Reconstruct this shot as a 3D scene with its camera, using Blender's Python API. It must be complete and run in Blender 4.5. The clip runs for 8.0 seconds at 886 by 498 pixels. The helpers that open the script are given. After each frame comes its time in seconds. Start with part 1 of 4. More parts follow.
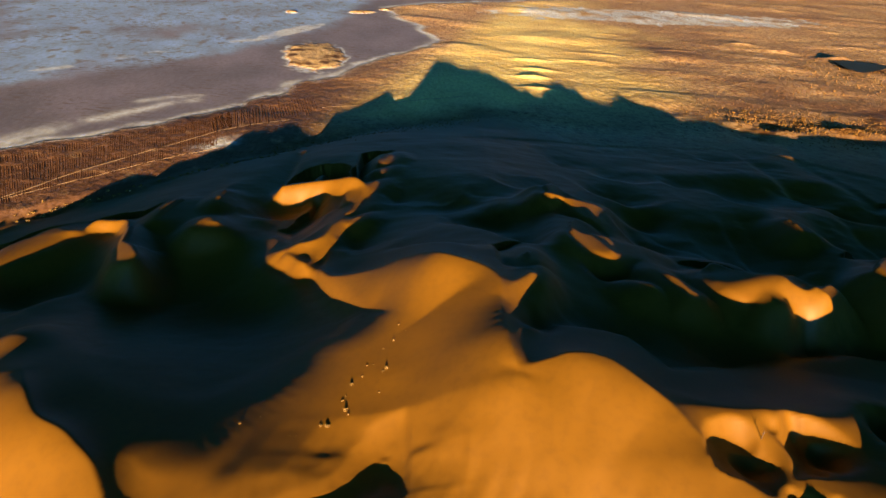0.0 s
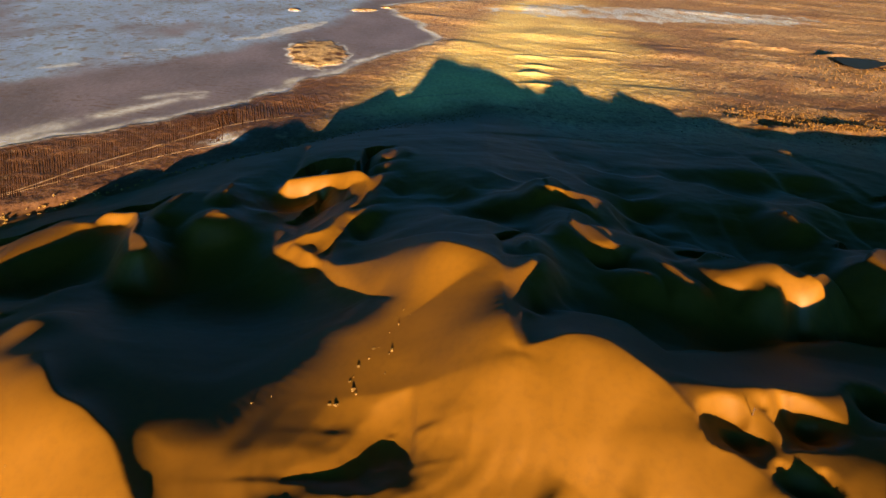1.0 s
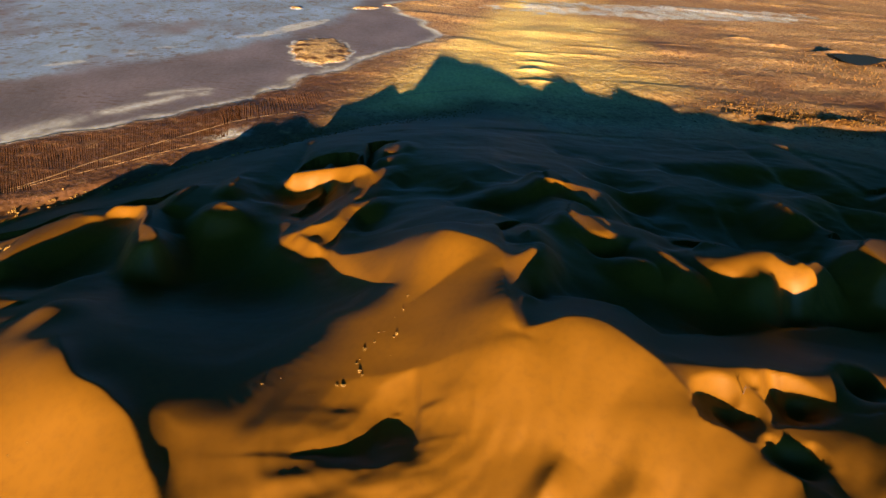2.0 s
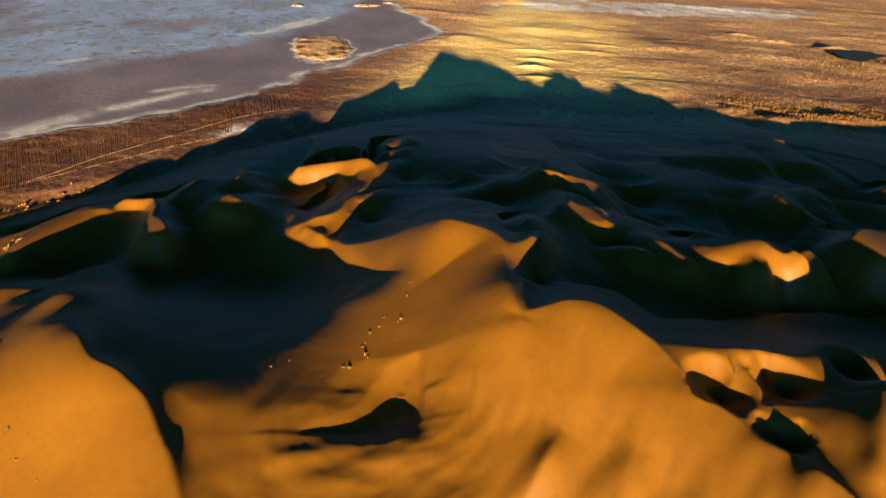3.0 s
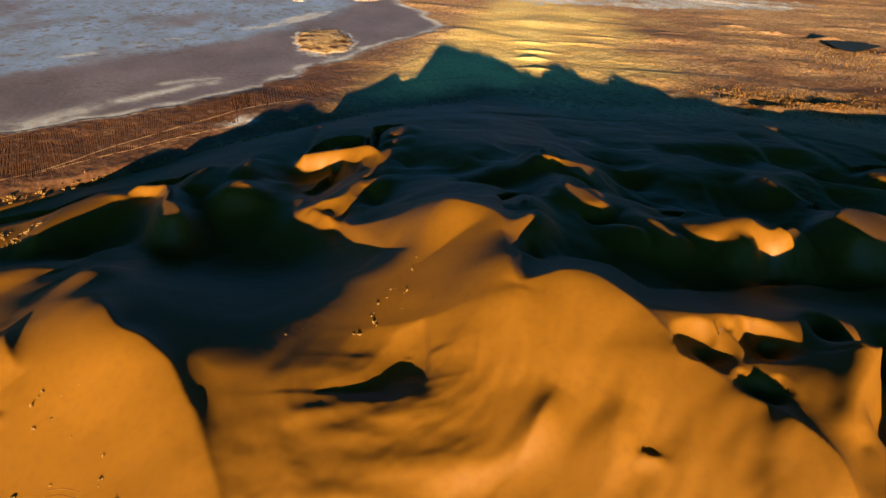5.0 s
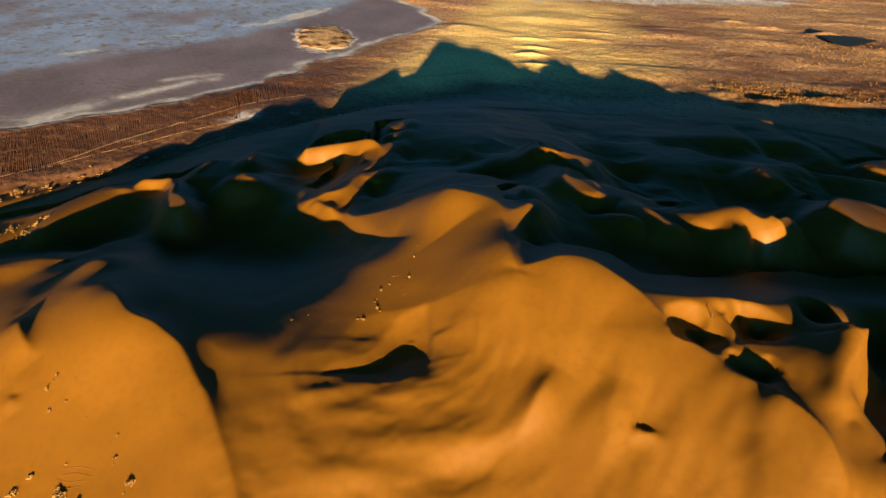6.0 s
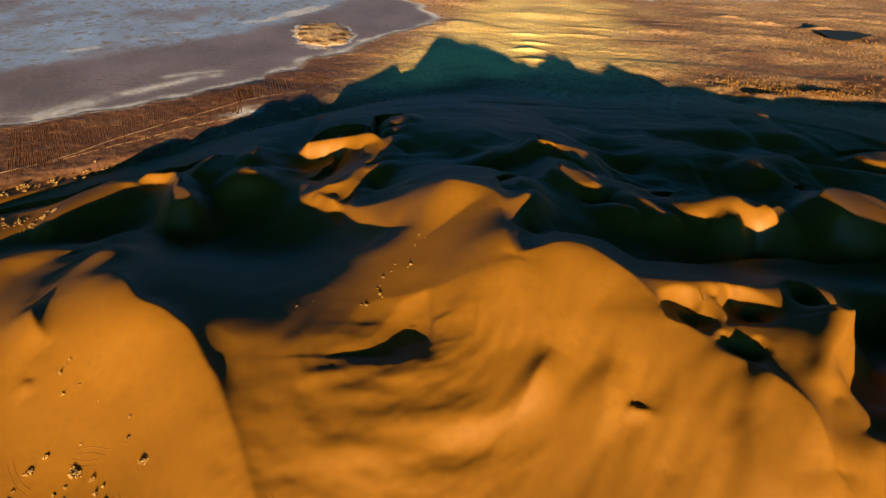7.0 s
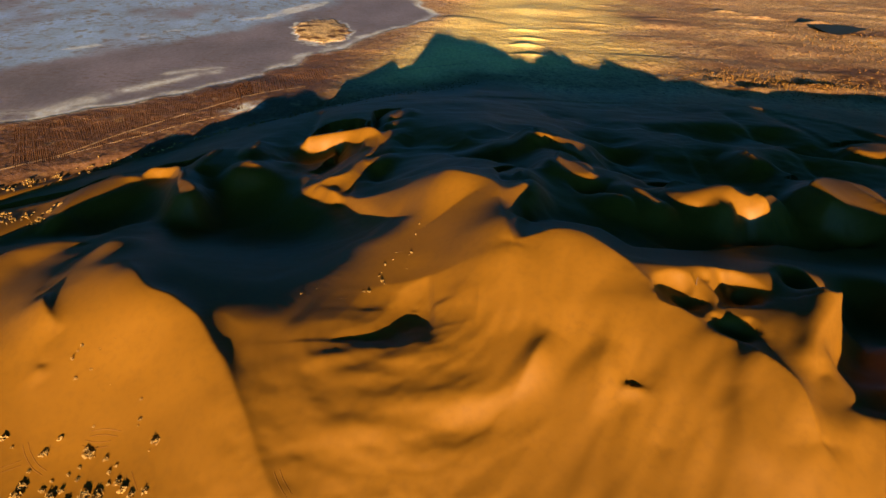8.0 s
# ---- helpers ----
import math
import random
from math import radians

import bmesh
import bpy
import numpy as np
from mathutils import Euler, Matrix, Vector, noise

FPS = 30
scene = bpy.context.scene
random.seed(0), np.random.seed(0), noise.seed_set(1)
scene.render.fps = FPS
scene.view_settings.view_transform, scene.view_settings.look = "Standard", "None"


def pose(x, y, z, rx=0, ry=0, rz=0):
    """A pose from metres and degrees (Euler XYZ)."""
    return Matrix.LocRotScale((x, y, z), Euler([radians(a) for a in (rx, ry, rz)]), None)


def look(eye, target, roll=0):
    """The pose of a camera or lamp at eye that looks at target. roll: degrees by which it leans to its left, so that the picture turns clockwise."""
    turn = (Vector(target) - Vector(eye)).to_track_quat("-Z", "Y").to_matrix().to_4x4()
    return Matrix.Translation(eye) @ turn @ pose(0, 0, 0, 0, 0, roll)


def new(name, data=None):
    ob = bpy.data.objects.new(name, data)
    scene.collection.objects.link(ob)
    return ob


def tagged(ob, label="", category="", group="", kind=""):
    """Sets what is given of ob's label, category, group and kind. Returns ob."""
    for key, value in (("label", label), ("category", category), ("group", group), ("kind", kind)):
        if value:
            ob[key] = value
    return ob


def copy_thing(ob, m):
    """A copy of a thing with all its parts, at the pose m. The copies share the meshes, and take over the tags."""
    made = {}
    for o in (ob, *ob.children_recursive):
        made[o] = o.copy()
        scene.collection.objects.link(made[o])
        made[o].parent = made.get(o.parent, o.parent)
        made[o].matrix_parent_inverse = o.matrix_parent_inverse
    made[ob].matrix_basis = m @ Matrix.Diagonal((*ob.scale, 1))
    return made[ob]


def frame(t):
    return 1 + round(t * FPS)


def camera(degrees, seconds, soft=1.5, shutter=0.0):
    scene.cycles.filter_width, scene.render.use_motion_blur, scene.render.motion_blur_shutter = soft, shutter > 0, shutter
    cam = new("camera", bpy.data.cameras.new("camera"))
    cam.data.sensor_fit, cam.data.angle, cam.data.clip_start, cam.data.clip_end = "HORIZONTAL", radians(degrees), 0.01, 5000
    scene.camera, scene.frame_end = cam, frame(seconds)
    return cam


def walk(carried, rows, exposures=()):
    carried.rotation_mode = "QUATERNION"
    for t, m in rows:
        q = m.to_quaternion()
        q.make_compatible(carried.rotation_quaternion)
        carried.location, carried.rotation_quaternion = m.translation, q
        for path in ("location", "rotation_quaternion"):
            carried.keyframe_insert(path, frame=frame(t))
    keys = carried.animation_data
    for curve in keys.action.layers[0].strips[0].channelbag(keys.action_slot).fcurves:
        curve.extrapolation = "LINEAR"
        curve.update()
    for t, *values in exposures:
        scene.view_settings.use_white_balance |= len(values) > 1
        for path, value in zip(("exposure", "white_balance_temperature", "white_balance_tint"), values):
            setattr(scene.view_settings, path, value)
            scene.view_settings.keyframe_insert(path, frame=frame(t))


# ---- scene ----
cam = camera(71.0, 8.0)
# seconds, x, y, z in metres, pitch, yaw, roll in degrees: a drone that flies slowly backwards, high over the dunes
ROWS = [
    (0.0, -0.02, -0.01, 200.02, -30.553, -0.003, 4.811),
    (0.5, -0.25, -4.56, 200.22, -30.612, 0.065, 4.757),
    (1.0, -0.45, -9.08, 200.40, -30.675, 0.125, 4.694),
    (1.5, -0.63, -13.56, 200.56, -30.742, 0.176, 4.625),
    (2.0, -0.80, -18.01, 200.71, -30.813, 0.217, 4.551),
    (2.5, -0.96, -22.41, 200.85, -30.891, 0.249, 4.473),
    (3.0, -1.11, -26.78, 200.99, -30.973, 0.270, 4.393),
    (3.5, -1.26, -31.11, 201.12, -31.062, 0.281, 4.312),
    (4.0, -1.40, -35.41, 201.27, -31.156, 0.281, 4.228),
    (4.5, -1.55, -39.67, 201.41, -31.256, 0.271, 4.143),
    (5.0, -1.70, -43.91, 201.56, -31.360, 0.250, 4.055),
    (5.5, -1.84, -48.12, 201.72, -31.469, 0.218, 3.963),
    (6.0, -1.99, -52.31, 201.87, -31.580, 0.176, 3.867),
    (6.5, -2.14, -56.49, 202.03, -31.693, 0.125, 3.763),
    (7.0, -2.28, -60.66, 202.19, -31.806, 0.063, 3.649),
    (7.5, -2.42, -64.82, 202.35, -31.917, -0.007, 3.524),
    (8.0, -2.55, -68.99, 202.49, -32.024, -0.086, 3.383),
]


def flown(x, y, z, pitch, yaw, roll):
    p, a = radians(pitch), radians(yaw)
    eye = Vector((x, y, z))
    return look(eye, eye + Vector((-math.sin(a) * math.cos(p), math.cos(a) * math.cos(p), math.sin(p))), roll)


walk(cam, [(row[0], flown(*row[1:])) for row in ROWS], [(0.0, 2.22), (4.0, 2.1), (8.0, 2.0)])

# ---- light: a low sun behind the camera, and a clear sky ----
SUN_SLOPE, SUN_AZIMUTH = 0.1205, -2.6  # the light goes this many degrees to the right of straight ahead
SUN_RISE = math.atan(SUN_SLOPE)
world = bpy.data.worlds.new("sky")
scene.world = world
world.use_nodes = True
tree = world.node_tree
tree.nodes.clear()
sky = tree.nodes.new("ShaderNodeTexSky")
sky.sky_type = "NISHITA"
sky.sun_disc = False
sky.sun_elevation = SUN_RISE
sky.sun_rotation = radians(180 + SUN_AZIMUTH)
sky.ozone_density = 3.0
sky.dust_density = 1.0
background = tree.nodes.new("ShaderNodeBackground")
background.inputs["Strength"].default_value = 0.0085
out = tree.nodes.new("ShaderNodeOutputWorld")
level = tree.nodes.new("ShaderNodeRGBToBW")  # the sky's side towards the sun is brighter by far
even = tree.nodes.new("ShaderNodeMath")
even.operation, even.inputs[1].default_value = "MINIMUM", 5.0
glow = tree.nodes.new("ShaderNodeMath")
glow.operation, glow.inputs[1].default_value = "POWER", 4.0
tree.links.new(sky.outputs["Color"], level.inputs["Color"])
tree.links.new(level.outputs["Val"], even.inputs[0])
tree.links.new(even.outputs["Value"], glow.inputs[0])
# the teal glow round the sun, and the deep blue of a very clear high-desert evening sky all over
shares = []
for brightness, tint in ((glow, (0.020, 0.092, 0.24, 1)), (even, (0.05, 0.62, 0.62, 1))):
    share = tree.nodes.new("ShaderNodeMix")
    share.data_type, share.blend_type = "RGBA", "MULTIPLY"
    share.inputs[0].default_value, share.inputs[7].default_value = 1.0, tint
    tree.links.new(brightness.outputs["Value"], share.inputs[6])
    shares.append(share)
both = tree.nodes.new("ShaderNodeMix")
both.data_type, both.blend_type = "RGBA", "ADD"
both.inputs[0].default_value = 1.0
tree.links.new(shares[0].outputs[2], both.inputs[6])
tree.links.new(shares[1].outputs[2], both.inputs[7])
tree.links.new(both.outputs[2], background.inputs["Color"])
tree.links.new(background.outputs["Background"], out.inputs["Surface"])
sun = new("sun", bpy.data.lights.new("sun", "SUN"))
sun.data.energy = 6.1
sun.data.angle = radians(0.5)
sun.data.color = (1.0, 0.58, 0.28)
sun.matrix_world = look((0, 0, 400), (100 * math.tan(radians(SUN_AZIMUTH)), 100, 400 - 100 * SUN_SLOPE))

# ---- materials ----
def material(name, colour, rough=0.9, spec=0.1):
    m = bpy.data.materials.new(name)
    m.use_nodes = True
    b = m.node_tree.nodes["Principled BSDF"]
    b.inputs["Base Color"].default_value = (*colour, 1)
    b.inputs["Roughness"].default_value = rough
    b.inputs["Specular IOR Level"].default_value = spec
    return m


def grain(m, scale, low, high, detail=6.0, stretch=(1, 1, 1)):
    """Noise of one scale (1/m) between two levels; gives its value socket."""
    t = m.node_tree
    where = t.nodes.new("ShaderNodeTexCoord")
    size = t.nodes.new("ShaderNodeMapping")
    size.inputs["Scale"].default_value = stretch
    n = t.nodes.new("ShaderNodeTexNoise")
    n.inputs["Scale"].default_value, n.inputs["Detail"].default_value = scale, detail
    r = t.nodes.new("ShaderNodeMapRange")
    r.inputs["From Min"].default_value, r.inputs["From Max"].default_value = low, high
    t.links.new(where.outputs["Object"], size.inputs["Vector"])
    t.links.new(size.outputs["Vector"], n.inputs["Vector"])
    t.links.new(n.outputs["Fac"], r.inputs["Value"])
    return r.outputs["Result"]


def mixed(m, fac, a, b, blend="MIX"):
    """A colour between a and b (sockets or colours) by fac (a socket or number)."""
    t = m.node_tree
    n = t.nodes.new("ShaderNodeMix")
    n.data_type, n.blend_type = "RGBA", blend
    for value, socket in ((fac, n.inputs[0]), (a, n.inputs[6]), (b, n.inputs[7])):
        if isinstance(value, (int, float)):
            socket.default_value = value
        elif isinstance(value, tuple):
            socket.default_value = (*value, 1)
        else:
            t.links.new(value, socket)
    return n.outputs[2]


def times(m, a, b, how="MULTIPLY"):
    t = m.node_tree
    n = t.nodes.new("ShaderNodeMath")
    n.operation, n.use_clamp = how, True
    for value, socket in ((a, n.inputs[0]), (b, n.inputs[1])):
        if isinstance(value, (int, float)):
            socket.default_value = value
        else:
            t.links.new(value, socket)
    return n.outputs[0]


def ground_material():
    """Orange dune sand; on the plain pale sand, brown soil, mud, salt and a painted sky reflection, as the zones say.
    """
    m = material("desert_ground", (0.3, 0.12, 0.012), 0.55, 0.38)
    t = m.node_tree
    b = t.nodes["Principled BSDF"]
    zone = t.nodes.new("ShaderNodeAttribute")
    zone.attribute_name = "zone"
    split = t.nodes.new("ShaderNodeSeparateColor")
    t.links.new(zone.outputs["Color"], split.inputs["Color"])
    plain, salt, soil = split.outputs["Red"], split.outputs["Green"], split.outputs["Blue"]
    mud = zone.outputs["Alpha"]
    more = t.nodes.new("ShaderNodeAttribute")
    more.attribute_name = "more"
    split2 = t.nodes.new("ShaderNodeSeparateColor")
    t.links.new(more.outputs["Color"], split2.inputs["Color"])
    blue, gold, dark = split2.outputs["Red"], split2.outputs["Green"], split2.outputs["Blue"]
    dune = mixed(m, grain(m, 0.03, 0.35, 0.7), (0.131, 0.066, 0.0022), (0.149, 0.076, 0.0026))
    dune = mixed(m, grain(m, 0.35, 0.45, 0.75, 8), dune, (0.117, 0.059, 0.0022))
    pale = mixed(m, grain(m, 0.012, 0.4, 0.62, 8, (0.8, 0.55, 1)), (0.72, 0.58, 0.31), (0.56, 0.42, 0.23))
    pale = mixed(m, grain(m, 0.12, 0.5, 0.68, 10), pale, (0.25, 0.15, 0.09))
    pale = mixed(m, grain(m, 0.5, 0.52, 0.66, 8, (0.7, 1.4, 1)), pale, (0.22, 0.125, 0.075))
    earth = mixed(m, grain(m, 0.02, 0.35, 0.65, 8, (0.8, 0.55, 1)), (0.11, 0.062, 0.038), (0.20, 0.12, 0.072))
    earth = mixed(m, grain(m, 0.3, 0.5, 0.75, 8), earth, (0.085, 0.045, 0.025))
    wet = mixed(m, grain(m, 0.02, 0.35, 0.65, 9, (0.8, 0.55, 1)), (0.125, 0.14, 0.20), (0.20, 0.22, 0.32))
    crust = mixed(m, grain(m, 0.08, 0.35, 0.7, 9), (0.66, 0.84, 0.98), (0.50, 0.64, 0.78))
    c = mixed(m, plain, dune, pale)
    c = mixed(m, times(m, soil, grain(m, 0.05, 0.1, 0.42, 8)), c, earth)
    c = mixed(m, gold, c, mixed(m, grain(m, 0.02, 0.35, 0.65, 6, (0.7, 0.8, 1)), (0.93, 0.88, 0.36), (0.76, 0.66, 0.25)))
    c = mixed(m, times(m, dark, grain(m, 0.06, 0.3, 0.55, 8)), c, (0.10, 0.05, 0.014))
    c = mixed(m, mud, c, wet)
    # the sky mirrored in the wet lake bed, put into the colour as blue
    sky_tint = mixed(m, grain(m, 0.025, 0.35, 0.65, 10, (0.8, 0.55, 1)), (0.28, 0.52, 0.96), (0.20, 0.36, 0.66))
    sky_tint = mixed(m, grain(m, 0.10, 0.55, 0.66, 10, (0.8, 0.55, 1)), sky_tint, (0.18, 0.21, 0.28))
    c = mixed(m, times(m, blue, grain(m, 0.012, 0.3, 0.5, 8, (0.8, 0.55, 1))), c, sky_tint)
    c = mixed(m, times(m, salt, grain(m, 0.035, 0.32, 0.55, 10, (0.8, 0.55, 1))), c, crust)
    worn = times(m, grain(m, 0.22, 0.38, 0.62, 10, (1.2, 0.6, 1)), times(m, plain, mud, "MAXIMUM"))
    c = mixed(m, times(m, worn, 0.30), c, mixed(m, 1.0, c, (0.42, 0.36, 0.32), "MULTIPLY"))
    # tussocks and stones too small to stand as pieces, and cracks and dry skins on the lake bed
    specks = times(m, times(m, grain(m, 0.24, 0.54, 0.60, 6, (1, 0.5, 1)), grain(m, 0.02, 0.35, 0.6, 4)), plain)
    c = mixed(m, times(m, times(m, specks, 0.7), times(m, 1.0, times(m, mud, gold, "ADD"), "SUBTRACT")), c, (0.10, 0.062, 0.03))
    skins = times(m, times(m, grain(m, 0.16, 0.55, 0.6, 9, (0.5, 1.6, 1)), grain(m, 0.012, 0.42, 0.6, 5)), mud)
    c = mixed(m, times(m, skins, 0.75), c, (0.10, 0.085, 0.08))
    t.links.new(c, b.inputs["Base Color"])
    # sand has a dull sheen at a low angle, dry plain less, wet mud and salt more
    t.links.new(times(m, mixed(m, plain, (0.40,) * 3, (0.18,) * 3), times(m, mud, 0.55), "ADD"), b.inputs["Specular IOR Level"])
    rough = t.nodes.new("ShaderNodeBump")
    rough.inputs["Strength"].default_value, rough.inputs["Distance"].default_value = 0.8, 1.8
    uneven = times(m, grain(m, 0.2, 0.0, 1.0, 9, (1, 0.6, 1)), times(m, times(m, plain, times(m, mud, 0.8), "SUBTRACT"), 0.012, "MAXIMUM"))
    t.links.new(uneven, rough.inputs["Height"])
    t.links.new(rough.outputs["Normal"], b.inputs["Normal"])
    return m


SAND = ground_material()

# ---- the shape of the ground ----
FOOT_X = np.array([-3000.0, -700.0, -400.0, -280.0, -230.0, -170.0, -120.0, -42.0, 26.0, 84.0, 170.0, 270.0, 313.0, 430.0, 700.0, 3000.0])
FOOT_Y = np.array([-600.0, 60.0, 235.0, 322.0, 378.0, 430.0, 476.0, 542.0, 600.0, 612.0, 605.0, 635.0, 612.0, 605.0, 560.0, 100.0])
LATTICE = np.random.RandomState(7).rand(256, 256)


def value_noise(x, y):
    """Smooth random values from -1 to 1 on a lattice of unit size."""
    xi, yi = np.floor(x).astype(int), np.floor(y).astype(int)
    u, v = x - xi, y - yi
    u, v = u * u * u * (u * (u * 6 - 15) + 10), v * v * v * (v * (v * 6 - 15) + 10)
    a, b = LATTICE[xi % 256, yi % 256], LATTICE[(xi + 1) % 256, yi % 256]
    c, d = LATTICE[xi % 256, (yi + 1) % 256], LATTICE[(xi + 1) % 256, (yi + 1) % 256]
    return 2 * ((a * (1 - u) + b * u) * (1 - v) + (c * (1 - u) + d * u) * v) - 1


def layered(x, y, octaves=4):
    return sum(value_noise(x * 2.03 ** k + 17 * k, y * 2.03 ** k - 9 * k) * 0.5 ** k for k in range(octaves))


def step(a, b, v):
    u = np.clip((v - a) / (b - a), 0, 1)
    return u * u * (3 - 2 * u)


def rounded_line(points, n=5):
    """A crest line through a few corner points, rounded off."""
    p = np.array(points, float)
    q = np.vstack([2 * p[0] - p[1], p, 2 * p[-1] - p[-2]])
    out = []
    for i in range(len(p) - 1):
        for k in range(n):
            u = k / n
            a, b, c, d = q[i], q[i + 1], q[i + 2], q[i + 3]
            out.append(0.5 * (2 * b + (c - a) * u + (2 * a - 5 * b + 4 * c - d) * u * u + (3 * b - a - 3 * c + d) * u ** 3))
    return np.array(out + [p[-1]])


def massif(x, y):
    """The broad body of the dune field, from its foot on the plain."""
    into = np.interp(x, FOOT_X, FOOT_Y) + 6 * layered(x / 60, y / 60, 3) - y
    cap = 32 + 40 * step(-150, 60, x)
    rise = 0.165 * 12 * np.logaddexp(0, into / 12)
    z = cap * np.tanh(rise / cap)
    near = np.maximum(0, 120 - y)
    z = z - np.minimum(0.30 * near * near / (near + 35), 45) * step(-120, 40, x) * (1 - 0.6 * step(200, 500, np.abs(x)))
    return np.where(into < -80, 0, z)


def bump(x, y, cx, cy, rise, rx, ry, turn=0.0, power=2.0):
    """A rounded top, or with a negative rise a bowl."""
    c, s = math.cos(math.radians(turn)), math.sin(math.radians(turn))
    u, v = ((x - cx) * c + (y - cy) * s) / rx, ((y - cy) * c - (x - cx) * s) / ry
    return rise * np.exp(-(u * u + v * v) ** (power / 2))


def crest(x, y, line, rise, left, right, sharp_left, sharp_right):
    """A dune's brink along a line that stands rise above the ground there, with a steep or gentle flank on either side (seen along the line)."""
    reach = 7 * max(left, right)
    near = (x > line[:, 0].min() - reach) & (x < line[:, 0].max() + reach) & (y > line[:, 1].min() - reach) & (y < line[:, 1].max() + reach)
    px, py = x[near], y[near]
    best = np.full(px.shape, 1e9)
    side, top, total = np.zeros(px.shape), np.zeros(px.shape), np.zeros(px.shape)
    for a, b, ra, rb in zip(line[:-1], line[1:], rise[:-1], rise[1:]):
        d = b - a
        t = np.clip(((px - a[0]) * d[0] + (py - a[1]) * d[1]) / (d[0] * d[0] + d[1] * d[1] + 1e-9), 0, 1)
        ex, ey = px - a[0] - t * d[0], py - a[1] - t * d[1]
        dist = np.hypot(ex, ey)
        closer = dist < best
        best = np.where(closer, dist, best)
        side = np.where(closer, (d[0] * ey - d[1] * ex) / (np.hypot(d[0], d[1]) * dist + 1e-6), side)
        share = (dist + 0.4) ** -6.0
        top, total = top + share * (ra + t * (rb - ra)), total + share
    top = top / total
    side = 0.5 + 0.5 * side
    w = np.exp(-(best / (right + (left - right) * side)) ** (sharp_right + (sharp_left - sharp_right) * side))
    out = np.zeros(x.shape)
    out[near] = top * w
    return out


def swell(x, y, levels, x0, y0, size):
    """Broad swells: levels on a wide lattice, joined smoothly, nothing outside it."""
    levels = np.pad(np.array(levels, float), 2)
    u, v = np.clip((x - x0) / size + 2, 1.001, levels.shape[0] - 2.002), np.clip((y - y0) / size + 2, 1.001, levels.shape[1] - 2.002)
    i, j = u.astype(int), v.astype(int)
    u, v = u - i, v - j

    def weights(s):
        return (1 - s) ** 3 / 6, (3 * s ** 3 - 6 * s * s + 4) / 6, (-3 * s ** 3 + 3 * s * s + 3 * s + 1) / 6, s ** 3 / 6

    wu, wv = weights(u), weights(v)
    return sum(levels[i + a - 1, j + b - 1] * wu[a] * wv[b] for a in range(4) for b in range(4))


def small_dunes(x, y):
    """The folds and ribs of the lit foreground."""
    r = np.hypot((x + 10) / 1.2, y - 128) + 5 * layered(x / 45 + 1, y / 45, 2)
    folds = 0.6 * layered(r / 12, np.arctan2(x + 10, 128 - y) * 1.6 + 4, 2) + 0.22 * layered(x / 7 + r / 30, r / 5.5, 2)
    folds = folds * step(152, 118, y) * step(-95, -70, x) * step(50, 15, x)
    ribs = 1.0 * layered((0.86 * x - 0.5 * y) / 11, (0.86 * y + 0.5 * x) / 34, 2) * step(125, 95, y) * step(10, 40, x)
    return folds + ribs + 0.2 * step(0, 30, massif(x, y)) * layered(x / 30, y / 18, 2)


def without_crests(x, y):
    z = massif(x, y) + swell(x, y, SWELLS, -320, 0, 80) + swell(x, y, NEAR_SWELLS, -200, 40, 40) + swell(x, y, FAR_SWELLS, 20, 220, 36) + swell(x, y, LEFT_SWELLS, -260, 230, 36)
    for cx, cy, rise, rx, ry, turn, power in BOWLS:
        z = z + bump(x, y, cx, cy, rise, rx, ry, turn, power)
    return z + small_dunes(x, y)


def ground_height(x, y):
    """The whole ground; each crest line is raised to its own level over all that came before it."""
    lines = [rounded_line(c[0]) for c in CRESTS]
    z = without_crests(x, y)
    levels = [without_crests(line[:, 0], line[:, 1]) for line in lines]
    for i, (points, left, right, sharp_left, sharp_right) in enumerate(CRESTS):
        rise = lines[i][:, 2] - levels[i]
        z = z + crest(x, y, lines[i], rise, left, right, sharp_left, sharp_right)
        for k in range(i + 1, len(CRESTS)):
            levels[k] = levels[k] + crest(lines[k][:, 0], lines[k][:, 1], lines[i], rise, left, right, sharp_left, sharp_right)
    return z


def inside(x, y, line):
    """Distance from the edge of a closed outline, positive within it."""
    best, odd = np.full(x.shape, 1e9), np.zeros(x.shape, bool)
    for (ax, ay), (bx, by) in zip(line, line[1:] + line[:1]):
        dx, dy = bx - ax, by - ay
        t = np.clip(((x - ax) * dx + (y - ay) * dy) / (dx * dx + dy * dy + 1e-9), 0, 1)
        best = np.minimum(best, np.hypot(x - ax - t * dx, y - ay - t * dy))
        if dy:
            odd ^= ((ay > y) != (by > y)) & (x < dx * (y - ay) / dy + ax)
    return np.where(odd, best, -best)


